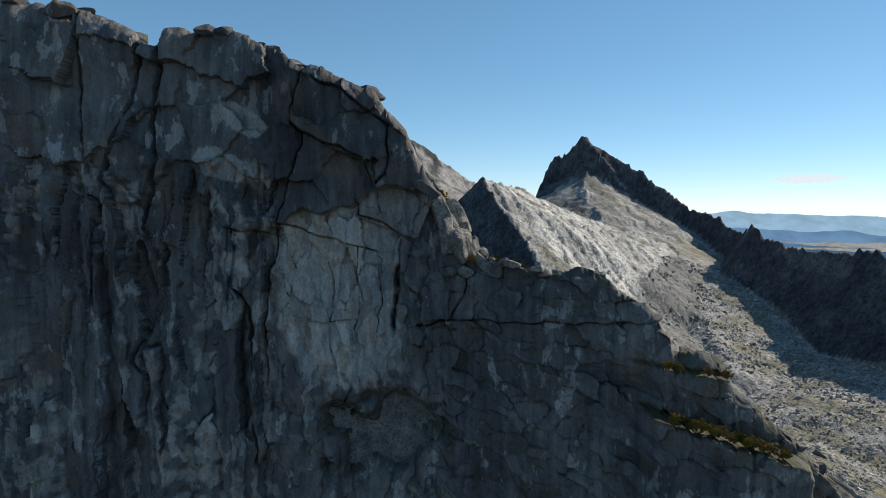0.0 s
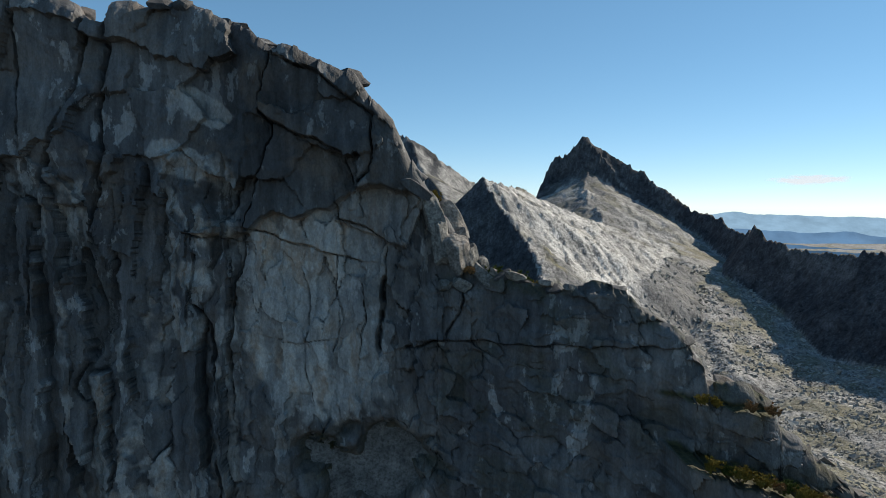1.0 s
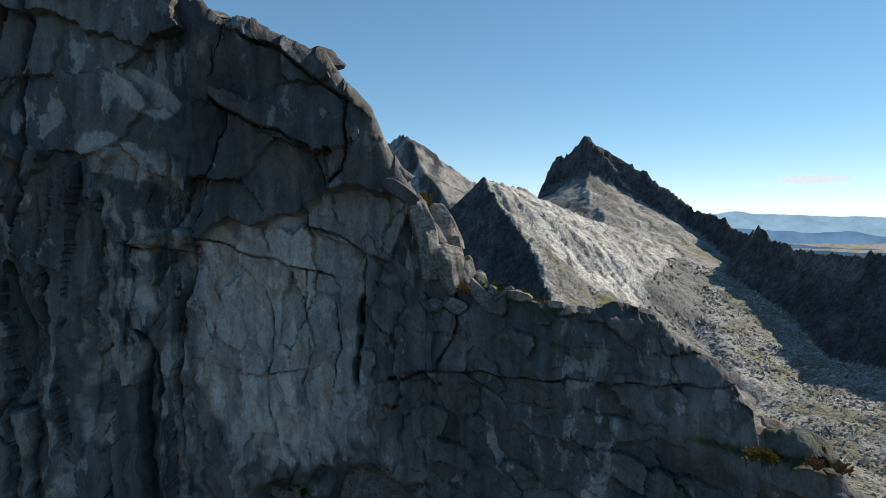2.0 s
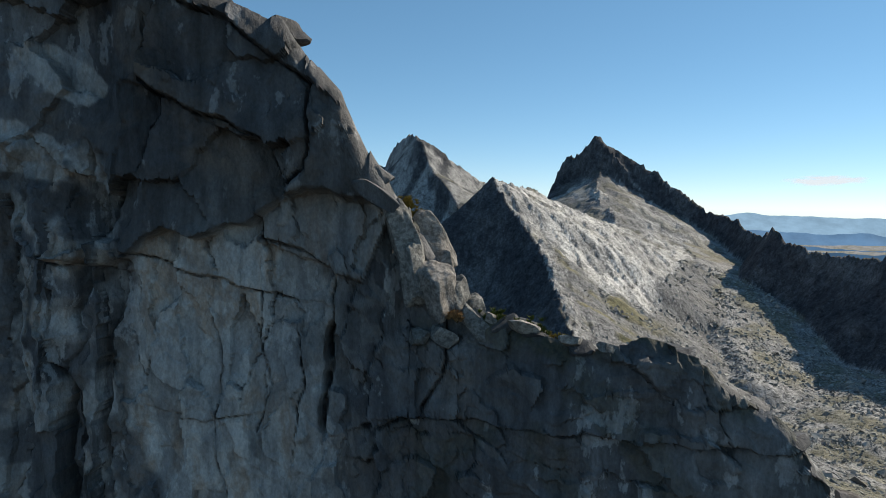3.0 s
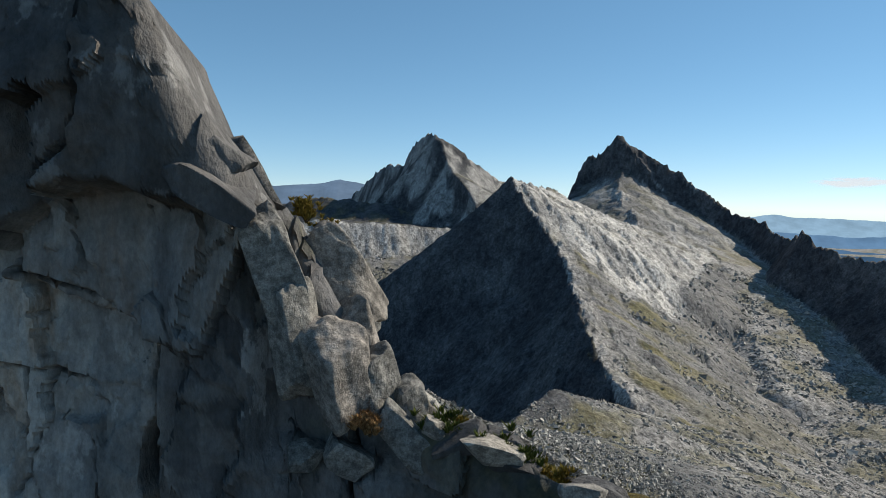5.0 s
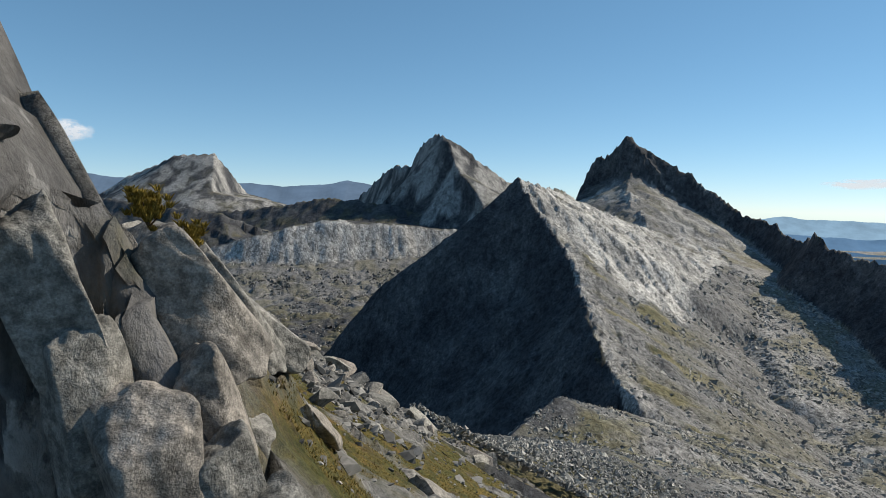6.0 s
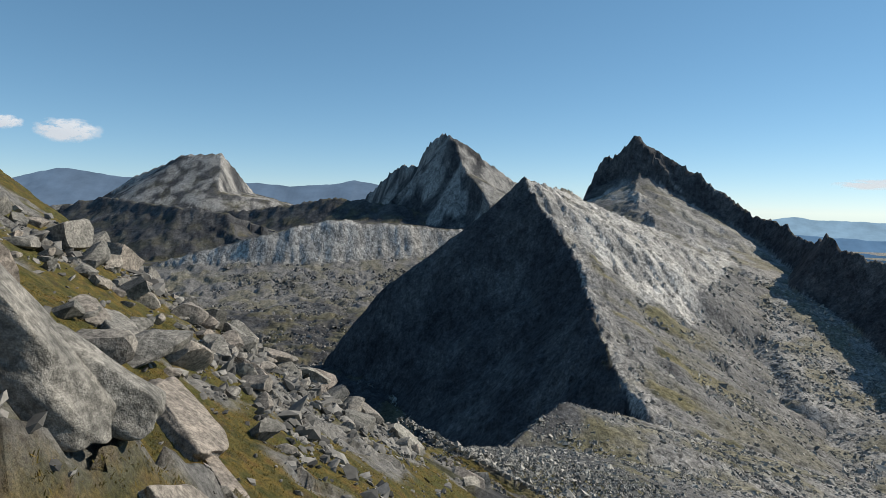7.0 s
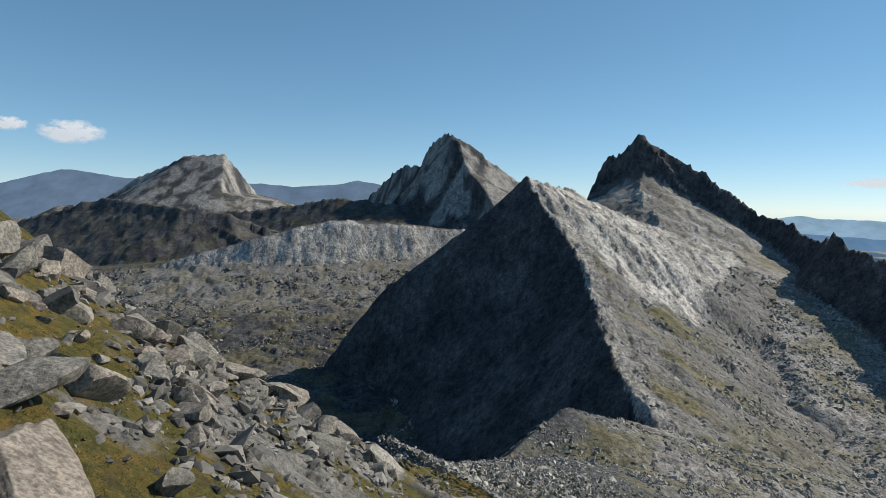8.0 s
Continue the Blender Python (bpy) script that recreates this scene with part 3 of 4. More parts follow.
def build_cliff():
    xs = np.concatenate([np.arange(-76, -46, 0.4), np.arange(-46, -28, 0.16), np.arange(-28, 24, 0.11), np.arange(24, 44.01, 0.16)])
    v = np.concatenate([np.linspace(0, 0.02, 9)[:-1], np.linspace(0.02, 0.68, 430)[:-1], np.linspace(0.68, 1, 40)])
    vv, xx = np.meshgrid(v, xs, indexing="ij")
    blocky = facets(xx / 3.1, xx * 0 + 0.5, 7, 0.0)[0] * 0.5 + facets(xx / 1.1, xx * 0 + 0.5, 17, 0.0)[0] * 0.35
    top = crest_z(xx) + 0.7 + blocky * 0.9
    z = top + vv * (-66 - top)
    wob_x, wob_z = fbm(xx, z, 2.2, 4, 11), fbm(xx, z, 2.6, 4, 12)
    sx, sz = xx + 0.45 * wob_x + 0.8 * fbm(xx, z * 0.4, 9, 2, 14), z + 0.6 * wob_z
    # how much each kind of rock shares in a place
    roof_z = np.interp(xx, ROOF_X, ROOF_Z) + 0.25 * wob_z
    over = step(-0.1, 0.25, z - roof_z) * step(-29, -26, xx) * (1 - step(-0.6, 0.8, xx))
    flank = 1 - step(-20.5, -18.5, sx)
    right = step(-2.5, 1.0, sx)
    fluted = flank * (1 - step(2, 6, z + 2 * wob_x))
    broad = np.clip(step(-0.1, 0.25, z - roof_z) * (1 - right) + flank * (1 - fluted), 0, 1)
    plain = np.clip(1 - fluted - right - broad, 0, 1)
    # flutes and columns, broad faces, the split wall under the roof, and the blocky wall below the ridge
    a1, b1, c1, du, dv, gap1 = cells(sx / 2.6, sz / 20, 101)
    column = (a1 - 0.5) * 1.5 + (b1 - 0.5) * du * 3.0 + (c1 - 0.5) * dv * 1.2
    a2, b2, c2, du2, dv2, gap2 = cells(sx / 0.95, sz / 8.5, 111)
    sliver = (a2 - 0.5) * 1.0 + (b2 - 0.5) * du2 * 2.0
    f_broad, gap3 = facets(sx / 6.2, sz / 5.2, 121, 1.3)
    f_split, gap4 = facets(sx / 1.8, sz / 5.5, 131)
    plate = cells(sx / 1.8, sz / 5.5, 131)[2]
    patch = cells(sx / 1.1 + 0.2 * sz, sz / 1.9, 133)[0]
    f_chip, gap5 = facets(sx / 0.8, sz / 1.7, 136)
    f_block, gap6 = facets(sx / 3.3 + 0.15 * sz, sz / 2.3, 141, 1.2)
    f_small, gap7 = facets(sx / 1.1, sz / 0.8, 146)
    d = fluted * (1.9 * column + 0.6 * sliver) + broad * (1.25 * f_broad + 0.10 * f_chip) + plain * (0.65 * f_split + 0.12 * f_chip) + right * (0.65 * f_block + 0.16 * f_small)
    d = d + 0.7 * fbm(xx, z * 0.6, 11, 3, 151) + 0.10 * fbm(xx, z, 1.1, 4, 156)
    d = d + over * np.interp(xx, [-28, -20, -17, -1], [0.5, 0.7, 1.9, 1.7])
    lens = step(-0.08, 0.12, z - np.interp(xx, [-9.8, -4.9, -3.0, -1.2], [-0.9, -2.8, -3.5, 0.9]) - 0.15 * wob_x) * (1 - over) * step(-9.9, -9.7, sx) * (1 - step(-1.6, -1.0, sx)) * (z < 4)
    d = d + 0.75 * lens
    hollow = np.exp(-(((xx + 8.0 + 3.5 * fbm(xx, z, 7, 3, 255)) / 6.0) ** 2 + ((z + 26 + 3.0 * fbm(xx, z, 6, 3, 257)) / 4.2) ** 2) ** 2)
    d = d - hollow * (4.6 - 1.6 * f_small - 1.0 * facets(xx / 1.4, z / 1.1, 251)[0])
    wide = step(19.2, 20.2, sx) * (1 - step(33, 36, sx))
    low, mid = -20.0 - 0.3 * (xx - 22) + 0.35 * fbm(xx, xx * 0, 2.0, 3, 261), -15.6 - 0.12 * (xx - 23) + 0.3 * fbm(xx, xx * 0, 2.0, 3, 271)
    d = d * (1 - 0.4 * wide) + wide * (4.4 * (1 - step(-0.12, 0.12, z - low)) + 0.8 * (1 - step(-0.12, 0.12, z - mid)) * step(20.5, 21.5, xx) * (1 - step(27, 29, xx)))
    grassy = wide * (np.exp(-((z - low - 0.1) / 0.35) ** 2) + np.exp(-((z - mid - 0.1) / 0.3) ** 2))
    nose = step(-1.6, -0.4, xx) * (1 - step(4.0, 5.5, xx)) * step(-8, -6.5, z)
    d = d * (1 - 0.5 * nose) - 0.9 * nose
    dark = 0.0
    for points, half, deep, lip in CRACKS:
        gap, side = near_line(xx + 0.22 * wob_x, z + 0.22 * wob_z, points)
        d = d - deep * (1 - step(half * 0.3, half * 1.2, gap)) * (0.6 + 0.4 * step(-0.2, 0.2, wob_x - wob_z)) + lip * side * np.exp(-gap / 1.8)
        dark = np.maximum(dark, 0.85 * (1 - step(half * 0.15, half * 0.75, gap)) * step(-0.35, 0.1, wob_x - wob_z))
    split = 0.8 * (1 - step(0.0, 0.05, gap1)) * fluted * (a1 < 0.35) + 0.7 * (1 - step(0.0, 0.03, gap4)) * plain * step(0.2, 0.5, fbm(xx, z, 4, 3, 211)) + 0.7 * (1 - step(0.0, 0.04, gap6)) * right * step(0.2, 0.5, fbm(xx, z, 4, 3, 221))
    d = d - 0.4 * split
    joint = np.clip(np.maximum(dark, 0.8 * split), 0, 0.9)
    under = top - z
    y = edge_y(xx) - d + 1.3 * np.exp(-under / 0.8)
    y = np.where(vv < 0.001, edge_y(xx) + 3.2, y)
    z = np.where(vv < 0.001, z - 1.6, z)
    # fresh pale rock: the scar, two fallen plates high on the wall, and faces of single columns
    scar = step(-18.6, -17.4, sx - 0.09 * (z + 4)) * (1 - step(-6.5, -3.0, sx + 0.3 * wob_x)) * step(-0.8, 0.8, z - np.interp(xx, [-19, -17, -14.6, -8, -4], [-13.5, -16.5, -21, -20.5, -17.5]) + 2.2 * wob_z) * (1 - step(-0.1, 0.25, z - roof_z)) * (1 - lens)
    scar = scar * np.clip(0.45 + 0.5 * plate + 0.2 * (patch > 0.75) - 0.15 * (patch < 0.15), 0.1, 1) * (1 - 0.35 * step(-10, -7, xx)) * (1 - hollow)
    plates = step(0.0, 0.25, 1 - ((xx + 23) / 2.6 + 0.3 * (z - 10)) ** 2 - ((z - 10) / 2.0) ** 2 + 0.5 * wob_x) + step(0.0, 0.25, 1 - ((xx + 25.2) / 3.0) ** 2 - ((z - 5.0 + 0.35 * (xx + 25)) / 1.7) ** 2 + 0.6 * wob_z)
    single = fluted * (0.6 * (c1 > 0.7) + 0.5 * (c2 > 0.74)) * step(-0.3, 0.3, wob_z) + plain * 0.12 * (f_chip > 0.3) + right * 0.12 * (f_block > 0.42)
    pale = np.clip(0.88 * scar + 0.32 * lens + 0.55 * np.clip(plates, 0, 1) + single, 0, 1)
    # moss on ledges and rim; across the hollow it also paints in the recess's shade
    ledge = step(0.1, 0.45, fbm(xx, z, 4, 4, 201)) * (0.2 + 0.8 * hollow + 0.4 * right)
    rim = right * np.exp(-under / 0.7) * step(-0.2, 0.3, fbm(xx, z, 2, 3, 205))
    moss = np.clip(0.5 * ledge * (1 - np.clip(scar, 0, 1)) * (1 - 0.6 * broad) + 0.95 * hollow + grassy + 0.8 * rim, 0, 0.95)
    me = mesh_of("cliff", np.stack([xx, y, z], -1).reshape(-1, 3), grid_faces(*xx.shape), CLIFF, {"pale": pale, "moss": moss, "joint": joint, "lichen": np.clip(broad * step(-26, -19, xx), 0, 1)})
    me.set_sharp_from_angle(angle=radians(50))
    tagged(new("cliff", me), "dark shaded granite cliff with a pale rock scar", "cliff", kind="structure")


build_cliff()


def slope_height(x, y):
    z = dip(x, y)
    edge = edge_y(x)
    f1, g1 = facets(x / 4.2 + 0.2 * y / 4.2, y / 5.5, 301)
    f2, g2 = facets(x / 1.5, y / 2.1, 311)
    turf = np.clip(step(-0.15, 0.25, fbm(x, y, 14, 4, 321) + 0.32) * step(2, 9, y - edge) , 0, 1)
    high = dip(x, y) - (-10 - 0.62 * (x + 11.5) - 0.33 * (y - 108))
    turf = turf * (1 - step(0.4, 1.5, high) * (1 - step(0.0, 2.0, x + 0.1 * (y - 82))))
    bare = 1 - turf
    tall = 1 + 1.2 * step(0.4, 1.5, high)
    z = z + bare * tall * (0.7 * f1 + 0.35 * f2) - bare * tall * 0.4 * (1 - step(0, 0.07, g1)) + 0.35 * fbm(x, y, 6, 4, 331) + turf * 0.12 * fbm(x, y, 0.8, 3, 341)
    return z, turf


def build_slope():
    y, x = np.meshgrid(np.arange(58, 236, 0.4), np.arange(-86, 66, 0.4), indexing="ij")
    front = edge_y(x) + 2.4
    sunk = np.maximum(front - y, 0)
    y = np.maximum(y, front)
    z, turf = slope_height(x, y)
    z = z - 3 * sunk
    me = mesh_of("hillside", np.stack([x, y, z], -1).reshape(-1, 3), grid_faces(*x.shape), SLOPE, {"moss": turf})
    tagged(new("hillside", me), "sunlit rocky hillside with dry autumn turf", "hillside", kind="structure")


build_slope()


# ---- loose rocks ----
def rock_mesh(name, seed, subdivisions=3, planes=11, lump=0.06, material=None, worn=0.0, rounding=0):
    """A granite block about 1 m across: a ball cut by planes, with worn edges."""
    rnd = np.random.default_rng(seed)
    bm = bmesh.new()
    bmesh.ops.create_icosphere(bm, subdivisions=subdivisions, radius=0.72)
    co = np.array([v.co[:] for v in bm.verts])
    faces = np.array([[v.index for v in f.verts] for f in bm.faces])
    bm.free()
    for k in range(planes):
        nrm = rnd.normal(size=3)
        if k < 6:
            nrm = np.eye(3)[k % 3] * (1 if k < 3 else -1) + rnd.normal(size=3) * 0.22
        nrm /= np.linalg.norm(nrm)
        over = np.maximum(co @ nrm - rnd.uniform(0.36, 0.5) - worn, 0)
        co = co - over[:, None] * nrm
    for _ in range(rounding):
        total, count = np.zeros_like(co), np.zeros(len(co))
        for a, b in ((0, 1), (1, 2), (2, 0)):
            np.add.at(total, faces[:, a], co[faces[:, b]])
            np.add.at(count, faces[:, a], 1)
        co = 0.4 * co + 0.6 * total / count[:, None]
    s = seed * 3.7
    bumps = fbm(co[:, 0] * 1.0 + s + co[:, 2] * 0.6, co[:, 1] + 0.7 * co[:, 2] - s, 0.45, 4, seed)
    co = co * (1 + lump * bumps)[:, None]
    me = mesh_of(name, co, faces, material or BOULDER, {"lichen": np.ones(len(co))} if material else None)
    if not rounding:
        me.set_sharp_from_angle(angle=radians(28))
    return me


ROCKS = [rock_mesh("boulder", 40 + k) for k in range(12)]
BIG_ROCKS = [rock_mesh("slab", 70 + k, 5, 10, 0.09, None, -0.03, 14) for k in range(6)]
DARK_ROCKS = [rock_mesh("block", 140 + k, 3, 11, 0.08, CLIFF) for k in range(6)]


FLINTS = [rock_mesh("stone", 90 + k, 1, 8, 0.0) for k in range(8)]


def ground_at(x, y):
    z, turf = slope_height(np.array([float(x)]), np.array([float(y)]))
    return float(z[0]), float(turf[0])


def set_rock(me, name, words, x, y, z, size, turn, group="", category="boulder"):
    ob = new(name, me)
    ob.matrix_world = pose(x, y, z, *turn) @ Matrix.Diagonal((*size, 1))
    return tagged(ob, words, category, group)


# slabs that make up the nose of the cliff and its sunny back
EDGE_SLABS = [
    (0, -0.5, 71.5, -0.3, (1.6, 2.2, 5.4), (0, -22, 30)),
    (1, 1.5, 74.6, -0.9, (2.2, 3.0, 5.6), (0, -34, 24)),
    (3, 1.9, 71.2, -3.9, (2.3, 2.3, 4.8), (-4, -8, 38)),
    (2, 0.5, 71.4, -3.2, (1.7, 1.9, 5.2), (-4, -12, 30)),
    (4, 2.5, 73.2, -2.9, (1.6, 2.2, 3.4), (0, -22, 34)),
    (5, 3.4, 71.8, -4.6, (1.5, 1.6, 2.8), (0, -12, 40)),
    (0, 4.4, 72.0, -5.2, (1.1, 1.4, 2.0), (0, -14, 50)),
    (5, 4.7, 70.7, -6.2, (1.1, 1.2, 3.0), (0, -48, -12)),
]
BACK_SLABS = [
    (3, -3.7, 82.4, -1.7, (4.8, 4.6, 7.0), (0, -22, 14)),
    (4, -1.6, 80.4, -5.4, (5.0, 3.4, 3.4), (0, 18, 10)),
    (1, -0.9, 83.2, -2.5, (1.7, 3.4, 7.2), (10, -33, 24)),
    (5, 0.1, 85.0, -3.9, (1.4, 2.6, 4.2), (8, -48, 20)),
    (0, -4.4, 79.0, -3.6, (3.4, 3.0, 3.4), (0, 20, 0)),
]
TURF_SLABS = [
    (0, 1.2, 76.6, -5.0, (2.4, 2.8, 2.0), (0, 26, 40)),
    (1, -7.6, 86.5, -0.6, (3.4, 4.0, 3.0), (-16, 28, 12)),
    (3, -10.5, 90.0, -0.8, (3.0, 5.0, 2.4), (-20, 30, 40)),
]
for k, x, y, z, size, turn in EDGE_SLABS + BACK_SLABS + TURF_SLABS:
    set_rock(BIG_ROCKS[k], "rock_slab", "large weathered grey granite slab on the ridge", x, y, z, size, turn, "slabs on the ridge", "rock slab")
# long smooth slabs that lie flush with the hillside
for k, x, y, way, size in ((2, -6.5, 101.5, (-0.72, 0.62), (4.4, 15.0, 2.2)), (4, -2.0, 97.6, (-0.72, 0.62), (1.8, 11.0, 1.2)), (3, -12.0, 99.0, (-0.72, 0.62), (3.4, 8.0, 2.0)),
                           (5, -16.5, 112.0, (-0.72, 0.62), (3.0, 9.0, 2.2)), (2, 1.6, 86.4, (0.5, 0.87), (1.8, 7.0, 1.0))):
    h = dip(np.array([x, x + 1.5, x - 1.5, x, x]), np.array([y, y, y, y + 1.5, y - 1.5]))
    up = Vector((float(h[2] - h[1]) / 3, float(h[4] - h[3]) / 3, 1)).normalized()
    along = Vector((*way, 0))
    along = (along - up * along.dot(up)).normalized()
    lie = Matrix((along.cross(up), along, up)).transposed().to_4x4()
    ob = new("rock_slab", BIG_ROCKS[k])
    ob.matrix_world = Matrix.Translation((x, y, float(h[0]) + 0.1)) @ lie @ Matrix.Diagonal((*size, 1))
    tagged(ob, "long smooth pale granite slab lying flush in the turf", "rock slab", "slabs on the ridge")
LEDGE_ROCKS = [rock_mesh("slab", 80 + k, 5, 12, 0.07, CLIFF, -0.07, 8) for k in range(3)]
for k, x, y, z, size, turn in [(1, -2.3, 70.2, 2.5, (4.8, 3.4, 1.7), (0, 27, 8)), (2, -1.6, 70.8, 3.5, (1.7, 1.6, 1.0), (0, 32, 20)), (2, -3.3, 70.3, 4.5, (1.9, 1.7, 1.9), (0, 24, 30))]:
    set_rock(LEDGE_ROCKS[k], "rock_slab", "dark overhanging granite block at the cliff edge", x, y, z, size, turn, "slabs on the ridge", "rock slab")

LEDGE_STONES = [(2, 2.4, 71.1, -7.0, (2.2, 1.5, 1.1), (0, 24, 10)), (7, 0.9, 71.2, -7.0, (1.5, 1.4, 1.2), (8, 10, 30))]
for k, x, size, turn in ((1, 5.6, (1.0, 1.0, 0.9), (0, 30, 15)), (5, 7.4, (2.2, 1.5, 0.8), (0, 16, 20)), (6, 10.4, (1.8, 1.3, 0.7), (0, 20, 50)), (8, 12.2, (1.2, 1.0, 0.6), (0, 12, 15))):
    LEDGE_STONES.append((k, x, float(edge_y(x)) + 1.0, float(crest_z(x)) + 0.45, size, turn))
for k, x, y, z, size, turn in LEDGE_STONES:
    set_rock(ROCKS[k], "boulder", "angular sunlit granite stone on the ledge", x, y, z, size, turn, "stones on the ledge")

rnd = random.Random(5)
# blocks along the skyline of the cliff
for k in range(56):
    x = rnd.uniform(-50, -7) if k < 34 else rnd.uniform(6, 38)
    s = rnd.uniform(0.7, 2.4) if k < 34 else rnd.uniform(0.6, 1.8)
    y = float(edge_y(x)) + rnd.uniform(0.6, 2.6)
    set_rock(DARK_ROCKS[k % 6], "boulder", "dark granite block on the cliff edge", x, y, float(crest_z(x)) + 0.1 * s, (s * 1.5, s * 1.2, s * rnd.uniform(0.5, 0.9)),
             (rnd.uniform(-12, 12), rnd.uniform(0, 24), rnd.uniform(0, 360)), "blocks on the cliff edge")

# boulders of the hillside: thick along the brink and in bands, thin on the turf
placed = 0
while placed < 290:
    x, y = rnd.uniform(-42, 12), rnd.uniform(88, 168)
    brink = float(np.interp(x, [-90, -50, -33, -17, -8, 0, 7, 12], [176, 158, 153, 160, 162, 175, 195, 235]))
    z, turf = ground_at(x, y)
    band = float(fbm(np.array([x + 0.5 * y]), np.array([y * 0.6]), 16, 3, 401)[0])
    chance = 0.02 + 0.8 * math.exp(-((y - brink) / 10) ** 2) + (0.35 if band > 0.25 else 0) + (0.4 if x < -11 else 0)
    chance *= 0.25 if turf > 0.7 and x > -8 and y < 140 else 1.0
    if y > brink + 8 or x > 22 - 0.1 * (y - 90) or rnd.random() > chance:
        continue
    s = min(4.4, 1.0 + rnd.expovariate(1 / 1.0))
    set_rock(ROCKS[placed % 12], "boulder", "weathered granite boulder resting on the hillside", x, y, z + 0.12 * s, (s * rnd.uniform(0.9, 1.5), s * rnd.uniform(0.8, 1.2), s * rnd.uniform(0.5, 0.85)),
             (rnd.uniform(-25, 15), rnd.uniform(0, 45), rnd.uniform(0, 360)), "boulders on the hillside")
    placed += 1


def scatter(name, words, category, meshes, x, y, z, size, seed, material, flat=0.65):
    """Many small pieces joined in one mesh."""
    gen = np.random.default_rng(seed)
    co_all, f_all, base = [], [], 0
    shapes = []
    for me in meshes:
        v = np.zeros(len(me.vertices) * 3)
        me.vertices.foreach_get("co", v)
        f = np.zeros(len(me.polygons) * 3, np.int32)
        me.polygons.foreach_get("vertices", f)
        shapes.append((v.reshape(-1, 3), f.reshape(-1, 3)))
    pick = gen.integers(0, len(shapes), len(x))
    for k, (v, f) in enumerate(shapes):
        m = np.nonzero(pick == k)[0]
        turn, lean, tip = gen.uniform(0, 2 * np.pi, len(m)), gen.normal(0, 0.35, len(m)), gen.normal(0, 0.35, len(m))
        c, s = np.cos(turn), np.sin(turn)
        scale = size[m][:, None] * gen.uniform(0.7, 1.3, (len(m), 3)) * [1.15, 1.0, flat]
        p = v[None] * scale[:, None]
        px, py, pz = p[..., 0], p[..., 1], p[..., 2]
        pz = pz + px * lean[:, None] + py * tip[:, None]
        q = np.stack([px * c[:, None] - py * s[:, None] + x[m][:, None], px * s[:, None] + py * c[:, None] + y[m][:, None], pz + z[m][:, None]], -1)
        co_all.append(q.reshape(-1, 3))
        f_all.append((f[None] + (np.arange(len(m)) * len(v))[:, None, None]).reshape(-1, 3) + base)
        base += len(m) * len(v)
    me = mesh_of(name, np.concatenate(co_all), np.concatenate(f_all), material, smooth=False)
    return tagged(new(name, me), words, category, kind="stuff")


def stone_mix(name, dark, light, scale):
    n = Nodes(name, 0.95, 0.1)
    r = n.tree.nodes.new("ShaderNodeNewGeometry").outputs["Random Per Island"]
    col = n.ramp(r, [(0.0, dark), (0.6, tuple((a + b) / 2 for a, b in zip(dark, light))), (1.0, light)])
    return n.done(n.mix(0.7, col, n.ramp(n.noise(scale, 5), [(0.3, 0.6), (0.7, 1.25)]), "MULTIPLY"))


gen = np.random.default_rng(11)
# stones of the near hillside
x, y = gen.uniform(-46, 18, 9000), gen.uniform(80, 190, 9000)
z, turf = slope_height(x, y)
keep = gen.random(9000) < 0.14 + 0.5 * step(-0.1, 0.4, fbm(x + 0.5 * y, y * 0.6, 16, 3, 401))
size = np.minimum(0.18 + gen.exponential(0.22, 9000), 1.3)
scatter("loose_stones", "loose pale granite stones among turf", "stones", FLINTS, x[keep], y[keep], z[keep] + 0.05, size[keep], 12, stone_mix("pale_stone", (0.10, 0.098, 0.094), (0.34, 0.325, 0.3), 3.0))

x, y = gen.uniform(-44, 6, 7000), gen.uniform(92, 170, 7000)
z, turf = slope_height(x, y)
line = np.interp(x, [-90, -50, -33, -17, -8, 0, 7, 12], [176, 158, 153, 160, 162, 175, 195, 235])
keep = gen.random(7000) < 0.5 * np.exp(-((y - line) / 12) ** 2) + 0.35 * step(0.1, 0.5, fbm(x + 0.5 * y, y * 0.6, 16, 3, 401)) * step(-2, 10, y - 98)
scatter("talus", "angular granite blocks piled on the hillside", "talus", FLINTS, x[keep], y[keep], z[keep] + 0.15, 0.5 + gen.exponential(0.35, int(keep.sum())), 15, stone_mix("talus_stone", (0.08, 0.079, 0.076), (0.30, 0.288, 0.267), 1.5), 0.75)

def shard_mesh(seed):
    """The part of a block that stands out of the scree: four uneven sides and a top edge."""
    g = np.random.default_rng(seed)
    co = np.array([(-0.6, -0.5, -0.5), (0.6, -0.5, -0.5), (0.6, 0.5, -0.5), (-0.6, 0.5, -0.5), (-0.3, 0.0, 0.5), (0.3, 0.0, 0.45)]) + g.normal(0, 0.16, (6, 3))
    return mesh_of("shard", co, np.array([(0, 1, 5), (0, 5, 4), (1, 2, 5), (2, 3, 4), (2, 4, 5), (3, 0, 4)]), BOULDER, smooth=False)


SHARDS = [shard_mesh(230 + k) for k in range(16)]
